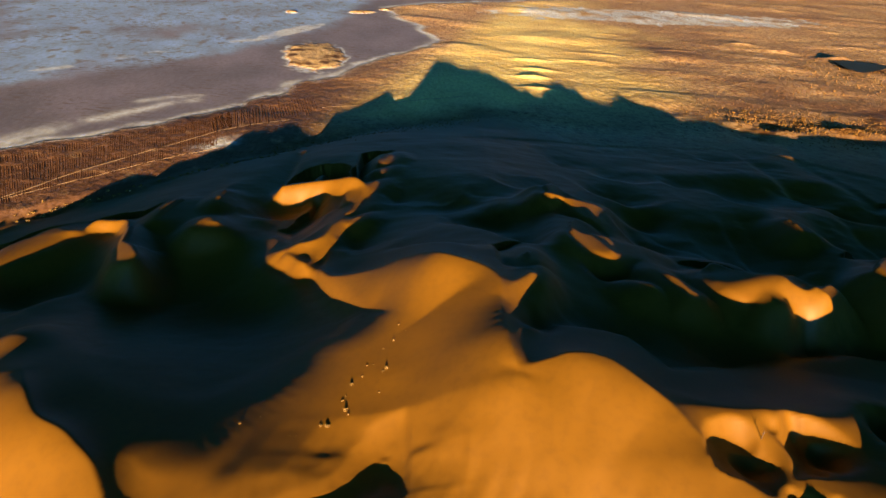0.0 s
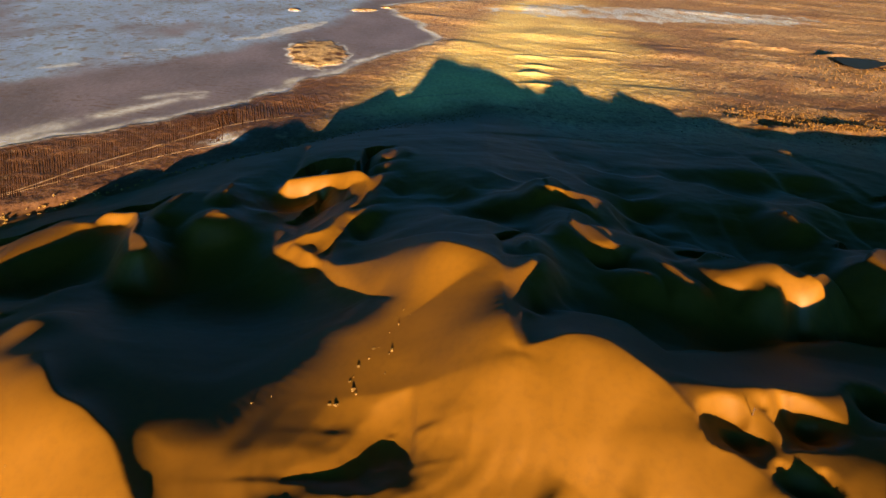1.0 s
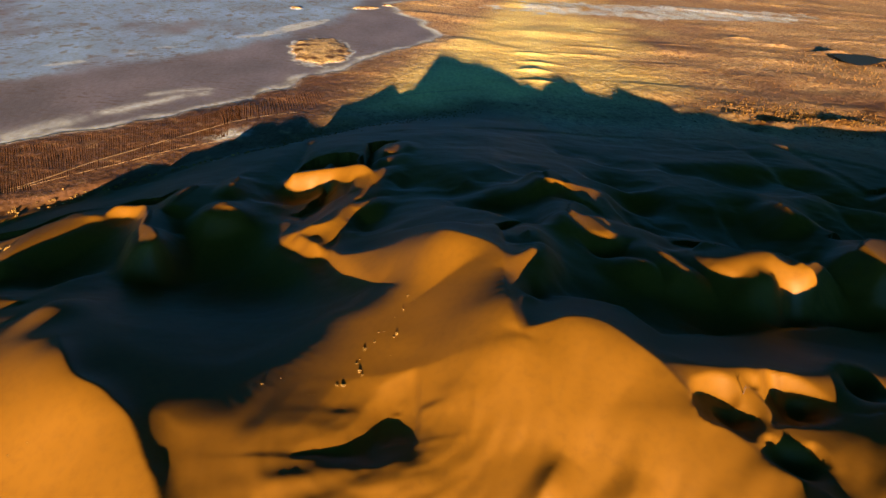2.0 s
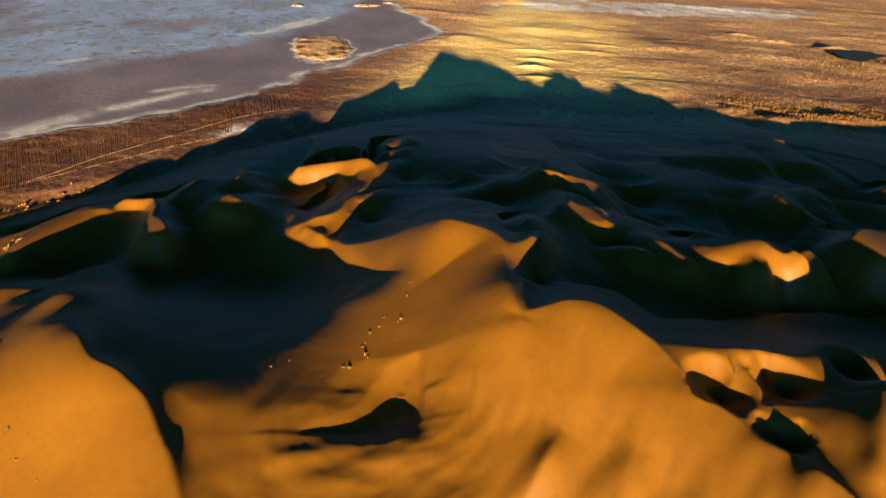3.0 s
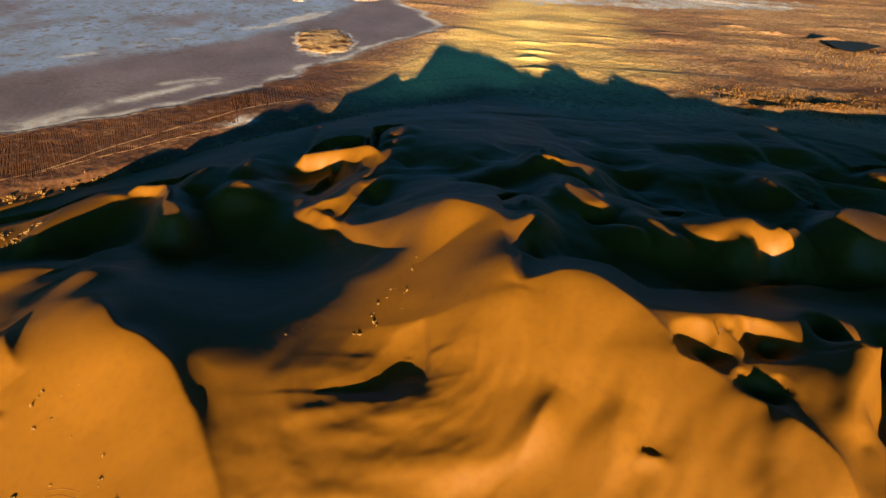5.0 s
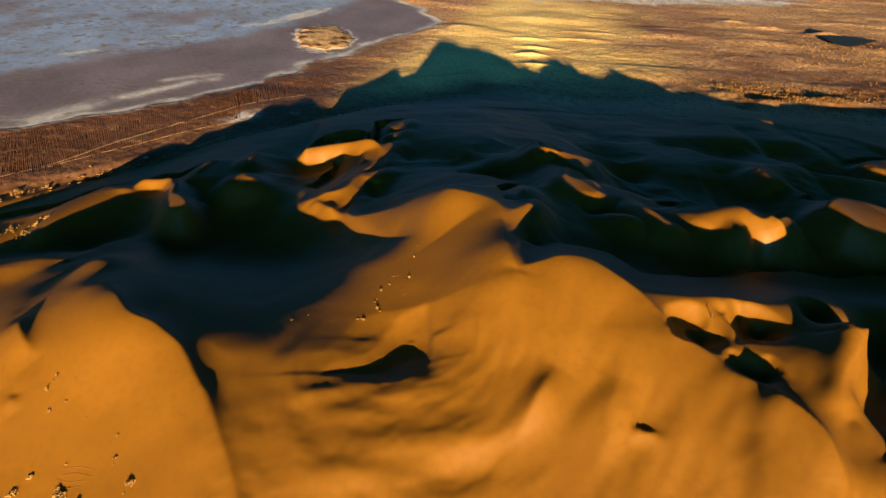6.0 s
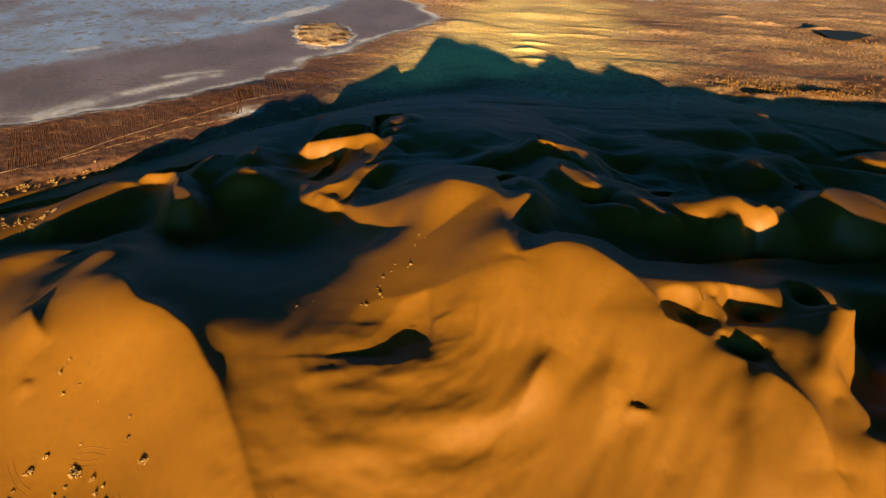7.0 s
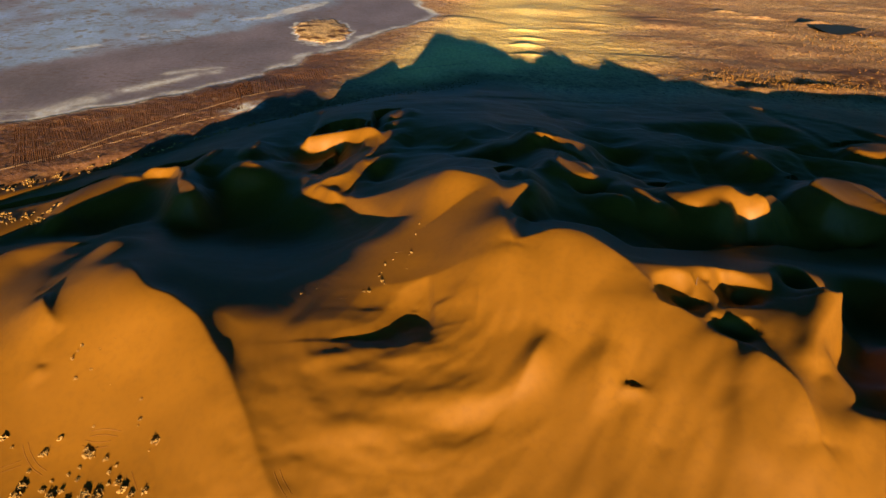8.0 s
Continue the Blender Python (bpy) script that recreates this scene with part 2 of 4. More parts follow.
def dune_bowls(x, y):
    """Depth of the bowls between the lesser dunes in the lee: a steep drop just behind a curved crest, a long smooth far side."""
    wx, wy = x + 5 * layered(x / 34 + 2, y / 34, 3), y + 5 * layered(x / 34 - 6, y / 34 + 8, 3)
    total = np.zeros(x.shape)
    for cx, cy, r, depth in HOLLOWS:
        near = (np.abs(wx - cx) < 5 * r) & (np.abs(wy - cy) < 5 * r)
        dx, dy = (wx[near] - cx) / r, (wy[near] - cy) / r
        along, across = 0.42 * dx + 0.91 * dy, 0.91 * dx - 0.42 * dy
        along = along - 0.3 * across * across
        fall = np.where(along < 0, np.clip(1 + along / 0.8, 0, 1), np.exp(-(along / 1.5) ** 2))
        total[near] += (1.5 * depth * fall * np.exp(-(across / 1.3) ** 2)) ** 3
    foot = np.interp(x, FOOT_X, FOOT_Y) - y
    return step(0, 70, foot) * (np.cbrt(total) + 1.2 * layered(x / 48, y / 36 + 3, 2) + 0.3 * layered(x / 12, y / 9, 3) + 1.0)


def outlines(x, y, areas):
    """Distance from the edges of some rounded outlines, positive within any of them."""
    out = np.full(x.shape, -1e3)
    for area in areas:
        line = [(p[0], p[1]) for p in rounded_line([(*p, 0) for p in area + area[:1]], 3)[:-1]]
        xs, ys = [p[0] for p in line], [p[1] for p in line]
        near = (x > min(xs) - 70) & (x < max(xs) + 70) & (y > min(ys) - 70) & (y < max(ys) + 70)
        out[near] = np.maximum(out[near], inside(x[near], y[near], line))
    return out


def hollowed(x, y, z, gx, gy, slope, drift):
    """The wind hollows out the lee of the high crests and pits in the lit sand; sunlit tops rise out of the lee, each towards its brink."""
    lee = np.max([step(0, 12, inside(x, y, h)) for h in LEE], axis=0)
    wobble = 0.5 * layered(x / 7, y / 7, 2)
    pits, banks = np.full(x.shape, -1e3), np.ones(x.shape)
    for bank, area in PITS:
        d = outlines(x, y, [area])
        banks = np.where(d > np.maximum(pits, -69), bank, banks)
        pits = np.maximum(pits, d)
    pits = pits + 0.4 * wobble
    tops, rises = np.full(x.shape, -1e3), np.full(x.shape, 3.0)
    for rise, area in TOPS:
        d = outlines(x, y, [area])
        tops, rises = np.maximum(tops, d), np.where(d > np.maximum(tops, -20), rise, rises)
    tops = np.minimum(tops + wobble, 0.5 - pits)
    near = step(-20, 0.5, tops) ** 1.5
    bowls = dune_bowls(x, y)
    low, high = z - 0.6 * lee * bowls, 0.9 + bowls
    line, climb = np.full(len(gx), -99.0), np.zeros(len(gx))
    base, floor, past = line, line, np.zeros(len(gx), bool)
    for j in range(1, len(gy)):
        run = gy[j] - gy[j - 1]
        line = np.interp(gx - drift * run, gx, np.maximum(line, z[:, j - 1])) - slope * run
        base = np.where(near[:, j] * lee[:, j] > 0.01, np.interp(gx - drift * run, gx, base) - slope * run, line)
        climb = np.where(tops[:, j] > 0, np.interp(gx - drift * run, gx, climb) + run * (0.10 + slope), 0)
        over = low[:, j] - base + high[:, j]
        shade = low[:, j] - 0.8 * np.logaddexp(0, np.clip(over / 0.8, -60, 60))
        lift = rises[:, j] * (1 - np.exp(-climb / rises[:, j]))
        lit = base - 0.5 + 0.7 * np.logaddexp(lift / 0.7, np.clip((np.minimum(z[:, j] - base, 1.3 * rises[:, j])) / 0.7, -40, 90))
        shade = shade + near[:, j] * (lit - shade)
        z[:, j] += lee[:, j] * (shade - z[:, j])
        dip = pits[:, j]
        past = (dip > 0) | (past & (dip > np.where(banks[:, j] < 0.9, -65, -9)))
        floor = np.where(past, np.interp(gx - drift * run, gx, floor) - slope * run, line)
        dug = floor + np.where(dip > 0, -2.5 * (1 - np.exp(-np.clip(dip, 0, None) / 6)), banks[:, j] * np.clip(-dip, 0, None) + 0.015 * np.clip(-dip, 0, None) ** 2)
        cut = np.where(past, np.clip(z[:, j] - dug, 0, None), 0)
        for reach in (3, 5, 8, 12, 16):  # the sides of a shallow pit slope down into it
            eased = 0.5 * cut + 0.25 * np.interp(gx - reach, gx, cut) + 0.25 * np.interp(gx + reach, gx, cut)
            cut = np.where(banks[:, j] < 0.9, np.maximum(cut, eased), cut)
        z[:, j] -= cut
    return z

# levels of the broad swells, every 80 m and, in the foreground, every 40 m
SWELLS = [
    [-11, -16, -12, -5, 0, -2, -2, -1],
    [-18, -21, -13, -10, -3, -3, -3, -2],
    [-20, -15, 1, -5, 1, 4, 1, -1],
    [-17, -8, 2, -4, 3, 14, 8, 0],
    [-11, -6, 6, 9, 7, 10, 4, -1],
    [-5, -1, 6, 5, 5, 0, -5, -4],
    [-1, 4, 1, -4, 1, 0, -4, -3],
    [-4, 2, -4, -12, -4, -1, -2, -2],
    [-11, -8, -6, -8, -5, -1, -1, -1],
    [-12, -12, -8, -8, -6, -1, 0, 0],
    [-6, -7, -6, -5, -4, -1, 0, 0],
]
NEAR_SWELLS = [
    [-1.4, 0.3, 3.7, 4.1, 2.0, -4.2, -7.1],
    [-4.9, -0.5, 14.6, 19.9, 7.0, -4.4, -1.1],
    [-9.1, -5.3, 18.8, 19.2, -0.1, -9.1, -2.8],
    [-2.3, 6.8, 12.1, 2.2, -9.2, -11.3, 2.8],
    [0.7, 5.1, 1.7, -3.4, -7.8, -2.8, 4.4],
    [-1.3, -2.7, -1.2, 3.4, 13.1, 13.2, 4.1],
    [-4.5, -5.2, 8.1, 10.7, 6.0, 5.2, 3.7],
    [-1.1, -0.2, 7.2, 5.0, -3.2, -3.8, 1.6],
    [1.6, -2.6, 2.5, -1.6, -6.2, 2.0, -2.8],
    [-0.3, 1.2, 16.0, 3.2, -14.1, 4.6, -0.1],
    [0.6, 9.4, 18.6, 3.9, -12.1, -3.9, 2.4],
]
# on the far slopes, every 36 m
FAR_SWELLS = [
    [5.2, 3.5, 4.2, 2.7, 0.6, -1.7, -2.2],
    [-1.0, 2.3, 5.1, 3.6, 0.2, -3.4, -4.0],
    [3.7, 2.2, 1.3, -0.9, -0.9, -1.7, -2.2],
    [10.6, 6.4, -2.7, -2.4, 0.2, 0.9, 0.4],
    [9.1, 10.4, 2.4, 2.7, 2.7, 2.8, 1.9],
    [-3.1, 3.9, 7.2, 7.1, 3.2, 3.0, 2.8],
    [-10.6, 1.0, 3.1, 0.6, -0.6, 0.6, 0.9],
    [-2.4, 2.5, 1.1, -2.1, -2.1, -0.9, -1.4],
]
LEFT_SWELLS = [
    [-6.5, -6.3, 0.4, -1.9, -3.1],
    [-5.5, -5.2, -2.5, -2.7, -2.2],
    [-4.1, -4.3, -1.9, 2.3, 1.3],
    [-1.9, 1.4, 6.5, 4.7, 2.0],
    [-6.6, -2.6, -2.4, -3.6, -1.0],
    [-10.2, -2.6, -6.2, -3.4, 1.2],
    [-6.5, -2.4, -5.8, -5.3, -3.3],
    [3.5, -0.2, -5.4, -5.0, -3.1],
]

# bowls and rounded tops: place, rise, half widths, turn, power
BOWLS = [
    (-11, 120, -2.5, 7.5, 9, 0, 2.5),
    (-24, 112, -1.4, 10, 4.5, 8, 2),
    (-160, 184, 6, 13, 15, 0, 2),
    (134, 224, 3.0, 15, 9, 0, 2),
    (47, 104, -2.4, 7, 13, -20, 2),
    (66, 97, -1.6, 6, 13, -15, 2),
    (90, 88, -1.4, 8, 12, -10, 2),
    (9, 114, -1.3, 13, 7, 8, 2),
    (-34, 100, -0.6, 15, 7, 8, 2),
    (1, 107, -0.8, 14, 6, 0, 2),
    (90, 124, -6, 7, 6, -20, 2.5),
    (116, 131, -6.5, 6.5, 6, -10, 2.5),
    (104, 107, -5, 7, 5, -20, 2.5),
    (102, 136, -1.8, 2.5, 2.5, 0, 2),
    (28, 290, -8, 20, 16, 0, 2),
    (5, 322, -5, 20, 12, 0, 2),
    (213, 410, -10, 35, 22, 0, 2),
    (177, 129, -22, 20, 26, 0, 3),
    (150, 100, -13, 13, 15, 20, 3),
    (155, 121, -13, 10, 16, 0, 2.5),
    (-94, 342, -9, 13, 9, 0, 2),
    (-82, 349, -5, 11, 7, 0, 2),
    (160, 211, -8, 18, 12, 0, 2),
    (116, 331, -8, 18, 14, 0, 2),
    (109, 287, -7, 16, 10, 0, 2),
    (117, 252, -6, 14, 10, 0, 2),
    (-193, 307, -4, 10, 8, 0, 2),
    (142, 144, -8, 5.5, 10, 0, 2),
    (-15, 83, 0.9, 26, 9, 4, 2),
    (-22, 100, 0.7, 16, 8, 6, 2),
    (-35, 76, 2.6, 34, 27, 0, 2),
    (-47, 118, 1.6, 26, 19, 0, 2),
    (-26, 72, 1.6, 16, 5, 0, 2),
    (10, 84, 1.5, 12, 6, 20, 2),
    (1, 74, -0.9, 22, 6, 6, 2),
    (-38, 102, 1.2, 12, 4, 10, 2),
]

# crest lines: points of the brink, then the widths and the sharpness of the flanks on its left and right
CREST_SADDLE = ([(-80, 265, 33.0), (-59, 246, 39.5), (-48, 234, 43.5), (-29, 227, 53.0), (-16, 224, 62.0), (-7, 218, 69.0), (1, 211, 73.5), (16, 204, 74.0), (22, 195, 74.0), (22, 179, 73.8), (23, 161, 75.2), (25, 144, 74.5)], 9, 22, 1, 2)
CREST_SPUR = ([(22, 185, 73.6), (28, 196, 72.8), (35, 206, 72.0)], 6, 9, 1, 2)
CREST_MAIN = ([(25, 145, 74.0), (36, 150, 76.0), (44, 152, 78.0), (54, 150, 78.0), (63, 143, 76.0), (70, 138, 73.0), (77, 128, 70.5), (80, 125, 70.0), (88, 114, 67.5), (94, 108, 66.0), (102, 100, 66.5), (106, 92, 69.0), (112, 83, 68.0), (114, 75, 66.0), (115, 62, 60.0)], 9, 25, 1, 2)
CREST_LEFT = ([(-140, 156, 46.0), (-132, 146, 49.0), (-122, 135, 49.5), (-111, 130, 49.5), (-105, 126, 49.0), (-97, 120, 48.0), (-91, 113, 47.0), (-85, 105, 46.0), (-79, 98, 45.0), (-66, 77, 41.5), (-54, 57, 37.0), (-46, 47, 35.0)], 7, 20, 1, 2)
CREST_LIP = ([(-25, 198, 51.5), (-36, 183, 48.6), (-43, 167, 46.4), (-54, 149, 44.8), (-67, 135, 44.2), (-81, 126, 44.6), (-88, 125, 45.2), (-86, 114, 45.0), (-82, 105, 44.6)], 26, 24, 2, 2)
CREST_SHELF = ([(74, 149, 68.5), (83, 142, 70.0), (92, 141, 70.0), (102, 142, 70.0), (114, 143, 68.0), (127, 146, 66.5), (140, 153, 65.3)], 10, 10, 1.2, 2)
CREST_RIGHT = ([(146, 128, 71.0), (150, 126, 71.0), (141, 115, 70.0), (131, 104, 69.0), (126, 94, 66.5), (128, 90, 62.0)], 4.5, 10, 1, 2)
CREST_FAR_RIGHT = ([(127, 259, 51.0), (136, 249, 58.0), (142, 242, 63.0), (151, 235, 65.0), (154, 231, 65.5), (164, 220, 63.5)], 12, 20, 1, 2)
CREST_DARK_RIGHT = ([(141, 341, 41.5), (137, 317, 44.0), (141, 290, 49.0), (147, 275, 52.0)], 14, 14, 1, 2)
CREST_SNAKE = ([(-103, 352, 29.0), (-91, 356, 30.0), (-74, 356, 34.0), (-59, 354, 38.5), (-51, 347, 36.0), (-52, 332, 34.0), (-57, 302, 37.0), (-65, 278, 39.0), (-76, 268, 36.0), (-80, 265, 33.0)], 8, 10, 1, 2)
CREST_PEAK = ([(-147, 299, 24.0), (-128, 296, 31.0), (-116, 295, 26.0)], 12, 14, 1.2, 1.6)
CREST_HOOK = ([(-203, 314, 15.0), (-192, 312, 17.5), (-182, 308, 20.5), (-175, 295, 22.5), (-163, 271, 26.5), (-155, 264, 27.0)], 5, 7, 1.2, 2)
CREST_LEFT_FAR = ([(-276, 258, 4.5), (-251, 271, 7.5), (-232, 289, 11.0), (-213, 302, 14.0)], 9, 16, 2, 2)
CREST_LEFT_LIT = ([(-233, 182, 20.0), (-223, 198, 21.0), (-206, 206, 22.5), (-193, 204, 23.0), (-189, 201, 22.5)], 10, 18, 1, 2)
CREST_SLIT = ([(-178, 193, 26.5), (-183, 181, 27.0), (-183, 166, 29.0), (-182, 157, 30.0)], 12, 5, 2, 1)
CREST_LEDGE = ([(85, 317, 50.0), (73, 315, 53.5), (63, 313, 56.5), (54, 314, 58.0)], 12, 6, 1.3, 1)
CREST_LEDGE_LOW = ([(78, 251, 59.5), (72, 264, 58.5), (65, 270, 58.0), (63, 285, 56.0)], 12, 6, 1.3, 1)
CREST_NICK = ([(63, 86, 55.7), (65, 85, 55.8), (69, 86, 55.4)], 1.2, 3, 1, 2)
CREST_RIGHT_FAR = ([(232, 341, 45.0), (230, 299, 48.0), (240, 285, 50.0), (240, 262, 52.0), (246, 234, 54.0)], 14, 22, 1, 2)
CREST_OUTSIDE = ([(117, 62, 58.5), (127, 67, 60.0), (144, 79, 62.0), (156, 84, 67.0), (170, 90, 72.0), (186, 94, 72.5), (203, 100, 71.5), (213, 106, 74.5), (225, 114, 69.0), (248, 122, 64.5), (293, 132, 65.0), (315, 138, 60.0), (357, 150, 54.0), (450, 165, 54.0)], 12, 22, 1.5, 2)
CREST_RIB = ([(38, 107, 60.4), (32, 96, 59.1), (24, 84, 50.0)], 10, 5, 1.1, 1.4)
CREST_RIB_TWO = ([(59, 102, 62.1), (55, 93, 59.0), (50, 78, 50.2)], 8, 4, 1.4, 1.6)
CREST_RIB_THREE = ([(96, 82, 62.2), (94, 72, 59.5), (94, 62, 56.4), (96, 51, 51.3)], 6, 9, 1.6, 1.2)
CREST_RIB_FOUR = ([(81, 104, 65.3), (76, 86, 58.9), (69, 67, 48.6)], 8, 5, 1.5, 1.6)
CREST_CRESCENT = ([(-173, 146, 34.3), (-168, 136, 38.6), (-161, 127, 38.7), (-153, 120, 35.0)], 3.5, 11, 1, 2)
CREST_SCAR = ([(-154, 107, 29.3), (-154, 104, 29.3), (-151, 101, 27.1)], 3, 6, 1, 2)
CREST_THIN = ([(-190, 203, 23.1), (-185, 222, 20.2), (-179, 242, 16.4), (-173, 260, 14.6)], 6, 10, 1, 2)
CREST_THIN_TWO = ([(-216, 256, 5.9), (-212, 273, 6.6), (-208, 292, 8.6)], 6, 10, 1, 2)
CREST_THIN_FAR = ([(-176, 317, 18.2), (-167, 324, 22.3), (-164, 348, 18.1)], 5, 6, 1, 2)
CREST_THIN_FAR_TWO = ([(-146, 344, 20.9), (-144, 359, 21.0), (-143, 378, 17.0)], 5, 6, 1, 2)
CREST_LINE_RIGHT = ([(96, 244, 56.5), (102, 232, 59.4), (109, 222, 58.0)], 7, 6, 1, 2)
CREST_LINE_FAR = ([(196, 340, 43.1), (198, 324, 47.2), (201, 312, 47.2)], 7, 6, 1, 2)
CREST_FOLD_FOUR = ([(184, 236, 49.7), (202, 229, 45.6), (216, 204, 41.3)], 12, 14, 1, 2)
CRESTS = [CREST_SADDLE, CREST_SPUR, CREST_MAIN, CREST_LEFT, CREST_LIP, CREST_SHELF, CREST_RIGHT, CREST_FAR_RIGHT, CREST_DARK_RIGHT, CREST_SNAKE, CREST_PEAK, CREST_HOOK, CREST_LEFT_FAR, CREST_LEFT_LIT, CREST_SLIT, CREST_LEDGE, CREST_LEDGE_LOW, CREST_NICK, CREST_RIGHT_FAR, CREST_OUTSIDE, CREST_RIB, CREST_RIB_TWO, CREST_RIB_THREE, CREST_RIB_FOUR, CREST_CRESCENT, CREST_SCAR, CREST_THIN, CREST_THIN_TWO, CREST_THIN_FAR, CREST_THIN_FAR_TWO, CREST_LINE_RIGHT, CREST_LINE_FAR, CREST_FOLD_FOUR]

# outlines of the hollowed lee, and of the sunlit tops in it
LEE = [
    [(-345, 250), (-300, 285), (-255, 345), (-229, 400), (-155, 446), (-50, 490), (29, 520), (105, 535), (232, 540), (300, 525), (350, 480), (365, 390), (251, 216), (163, 195), (79, 160), (69, 181), (48, 176), (32, 158), (25, 147), (23, 161), (24, 196), (17, 214), (0, 233), (-17, 245), (-34, 247), (-54, 250), (-41, 224), (-27, 202), (-51, 178), (-77, 153), (-113, 150), (-148, 181), (-185, 208), (-225, 212), (-290, 205)],
    [(-97, 279), (-80, 264), (-63, 254), (-53, 239), (-38, 215), (-27, 201), (-36, 185), (-56, 185), (-87, 213)],
    [(173, 154), (217, 194), (231, 186), (151, 68), (135, 70), (127, 75), (129, 90), (132, 102), (141, 115)],
]
# sunlit tops in the lee, each with the height it gains, and pits that the wind dug into lit sand
TOP_SNAKE_ARM = [(-103, 350), (-103, 359), (-99, 365), (-89, 360), (-79, 361), (-68, 361), (-61, 357), (-56, 353), (-52, 351), (-45, 362), (-45, 350), (-48, 336), (-53, 327), (-61, 321), (-69, 342), (-76, 352), (-84, 353), (-94, 352), (-100, 349)]
TOP_SNAKE_TAIL = [(-50, 331), (-50, 322), (-54, 314), (-58, 308), (-57, 300), (-50, 305), (-46, 306), (-48, 300), (-56, 298), (-59, 290), (-60, 277), (-62, 267), (-64, 261), (-67, 257), (-73, 262), (-81, 266), (-84, 270), (-91, 290), (-80, 280), (-77, 290), (-72, 303), (-68, 318), (-60, 326)]
TOP_SNAKE_FLICK = [(-101, 364), (-92, 372), (-86, 386), (-84, 385), (-86, 372), (-92, 364)]
TOP_FAR_SPOT = [(-53, 414), (-47, 422), (-41, 413), (-44, 401), (-49, 403)]
TOP_FAR_SPOT_LOW = [(-49, 383), (-44, 387), (-46, 381)]
TOP_HOOK = [(-202, 311), (-197, 315), (-186, 310), (-178, 303), (-167, 284), (-162, 268), (-154, 262), (-148, 251), (-149, 246), (-155, 247), (-161, 256), (-169, 274), (-178, 295), (-188, 309), (-195, 312)]
TOP_THIN = [(-172, 310), (-167, 314), (-164, 328), (-160, 335), (-162, 318), (-163, 303)]
TOP_PEAK = [(-135, 290), (-134, 298), (-130, 302), (-123, 295)]
TOP_THIN_TWO = [(-140, 332), (-139, 339), (-138, 347), (-137, 331)]
TOP_STRIP = [(-294, 254), (-278, 262), (-263, 273), (-236, 286), (-225, 306), (-214, 302), (-211, 297), (-218, 279), (-228, 258), (-232, 247), (-246, 245), (-256, 228), (-266, 215)]
TOP_LEDGE = [(53, 326), (63, 338), (72, 325), (82, 319), (85, 321), (82, 308), (77, 297), (70, 302), (67, 315), (57, 314)]
TOP_LEDGE_LOW = [(65, 288), (70, 288), (67, 280), (61, 269), (66, 266), (74, 268), (82, 265), (78, 249), (74, 249), (65, 252), (61, 256), (60, 265)]
TOP_LINE = [(96, 238), (100, 233), (105, 226), (109, 220), (104, 218), (99, 225)]
TOP_LINE_LOW = [(83, 223), (88, 223), (90, 220), (85, 221)]
TOP_RIGHT_PATCH = [(119, 245), (123, 249), (128, 247), (135, 234), (143, 234), (149, 231), (150, 235), (159, 238), (158, 230), (154, 225), (174, 242), (178, 237), (159, 219), (153, 218), (136, 214), (131, 218), (124, 223), (121, 232)]
TOP_EDGE_PATCH = [(204, 257), (225, 280), (240, 279), (250, 276), (253, 259), (238, 236), (227, 238), (210, 240)]
TOP_RIGHT_SLIVER = [(195, 326), (197, 322), (198, 309), (196, 313)]
TOP_EDGE_FAR = [(308, 387), (326, 401), (343, 402), (329, 380), (311, 377)]
TOP_NICK = [(31, 223), (36, 229), (36, 222), (33, 219)]
TOP_SPUR = [(21, 198), (24, 207), (37, 212), (34, 202), (28, 191), (25, 185), (21, 176), (22, 185), (24, 193)]
TOP_SPUR_LOW = [(23, 156), (27, 169), (30, 169), (27, 161), (25, 153)]
TOP_SHELF = [(72, 142), (75, 145), (81, 142), (86, 139), (95, 140), (102, 142), (106, 141), (112, 141), (124, 148), (138, 151), (134, 143), (131, 134), (127, 129), (125, 116), (129, 115), (134, 121), (139, 124), (144, 125), (147, 124), (141, 116), (135, 109), (130, 101), (129, 93), (127, 87), (119, 80), (112, 81), (107, 91), (104, 97), (98, 112), (88, 115), (78, 122), (73, 134)]
TOPS = [(13, TOP_SNAKE_ARM), (7, TOP_SNAKE_TAIL), (3, TOP_SNAKE_FLICK), (3, TOP_FAR_SPOT), (3, TOP_FAR_SPOT_LOW), (4.5, TOP_HOOK), (3, TOP_THIN), (3, TOP_PEAK), (3, TOP_THIN_TWO), (5, TOP_STRIP), (4, TOP_LEDGE), (5, TOP_LEDGE_LOW), (3, TOP_LINE), (3, TOP_LINE_LOW), (8, TOP_RIGHT_PATCH), (6, TOP_EDGE_PATCH), (3, TOP_RIGHT_SLIVER), (3, TOP_EDGE_FAR), (3, TOP_NICK), (6, TOP_SPUR), (3, TOP_SPUR_LOW), (5, TOP_SHELF)]
PIT_NEAR_CREST = [(78, 124), (81, 130), (85, 132), (89, 132), (93, 130), (95, 126), (98, 123), (95, 116), (94, 113), (90, 114), (85, 116), (80, 117), (78, 121)]
PIT_WIDE = [(105, 132), (108, 135), (112, 138), (117, 138), (122, 136), (126, 133), (127, 129), (125, 124), (116, 123), (110, 123), (103, 120), (105, 127)]
PIT_LOW = [(97, 114), (100, 115), (103, 112), (110, 113), (112, 111), (113, 107), (109, 100), (104, 97), (101, 102), (98, 107)]
PIT_FRONT = [(-25, 118), (-21, 122), (-16, 128), (-12, 127), (-6, 122), (-5, 116), (-8, 116), (-14, 115), (-15, 107), (-23, 108), (-32, 110), (-43, 110), (-36, 113), (-27, 115)]
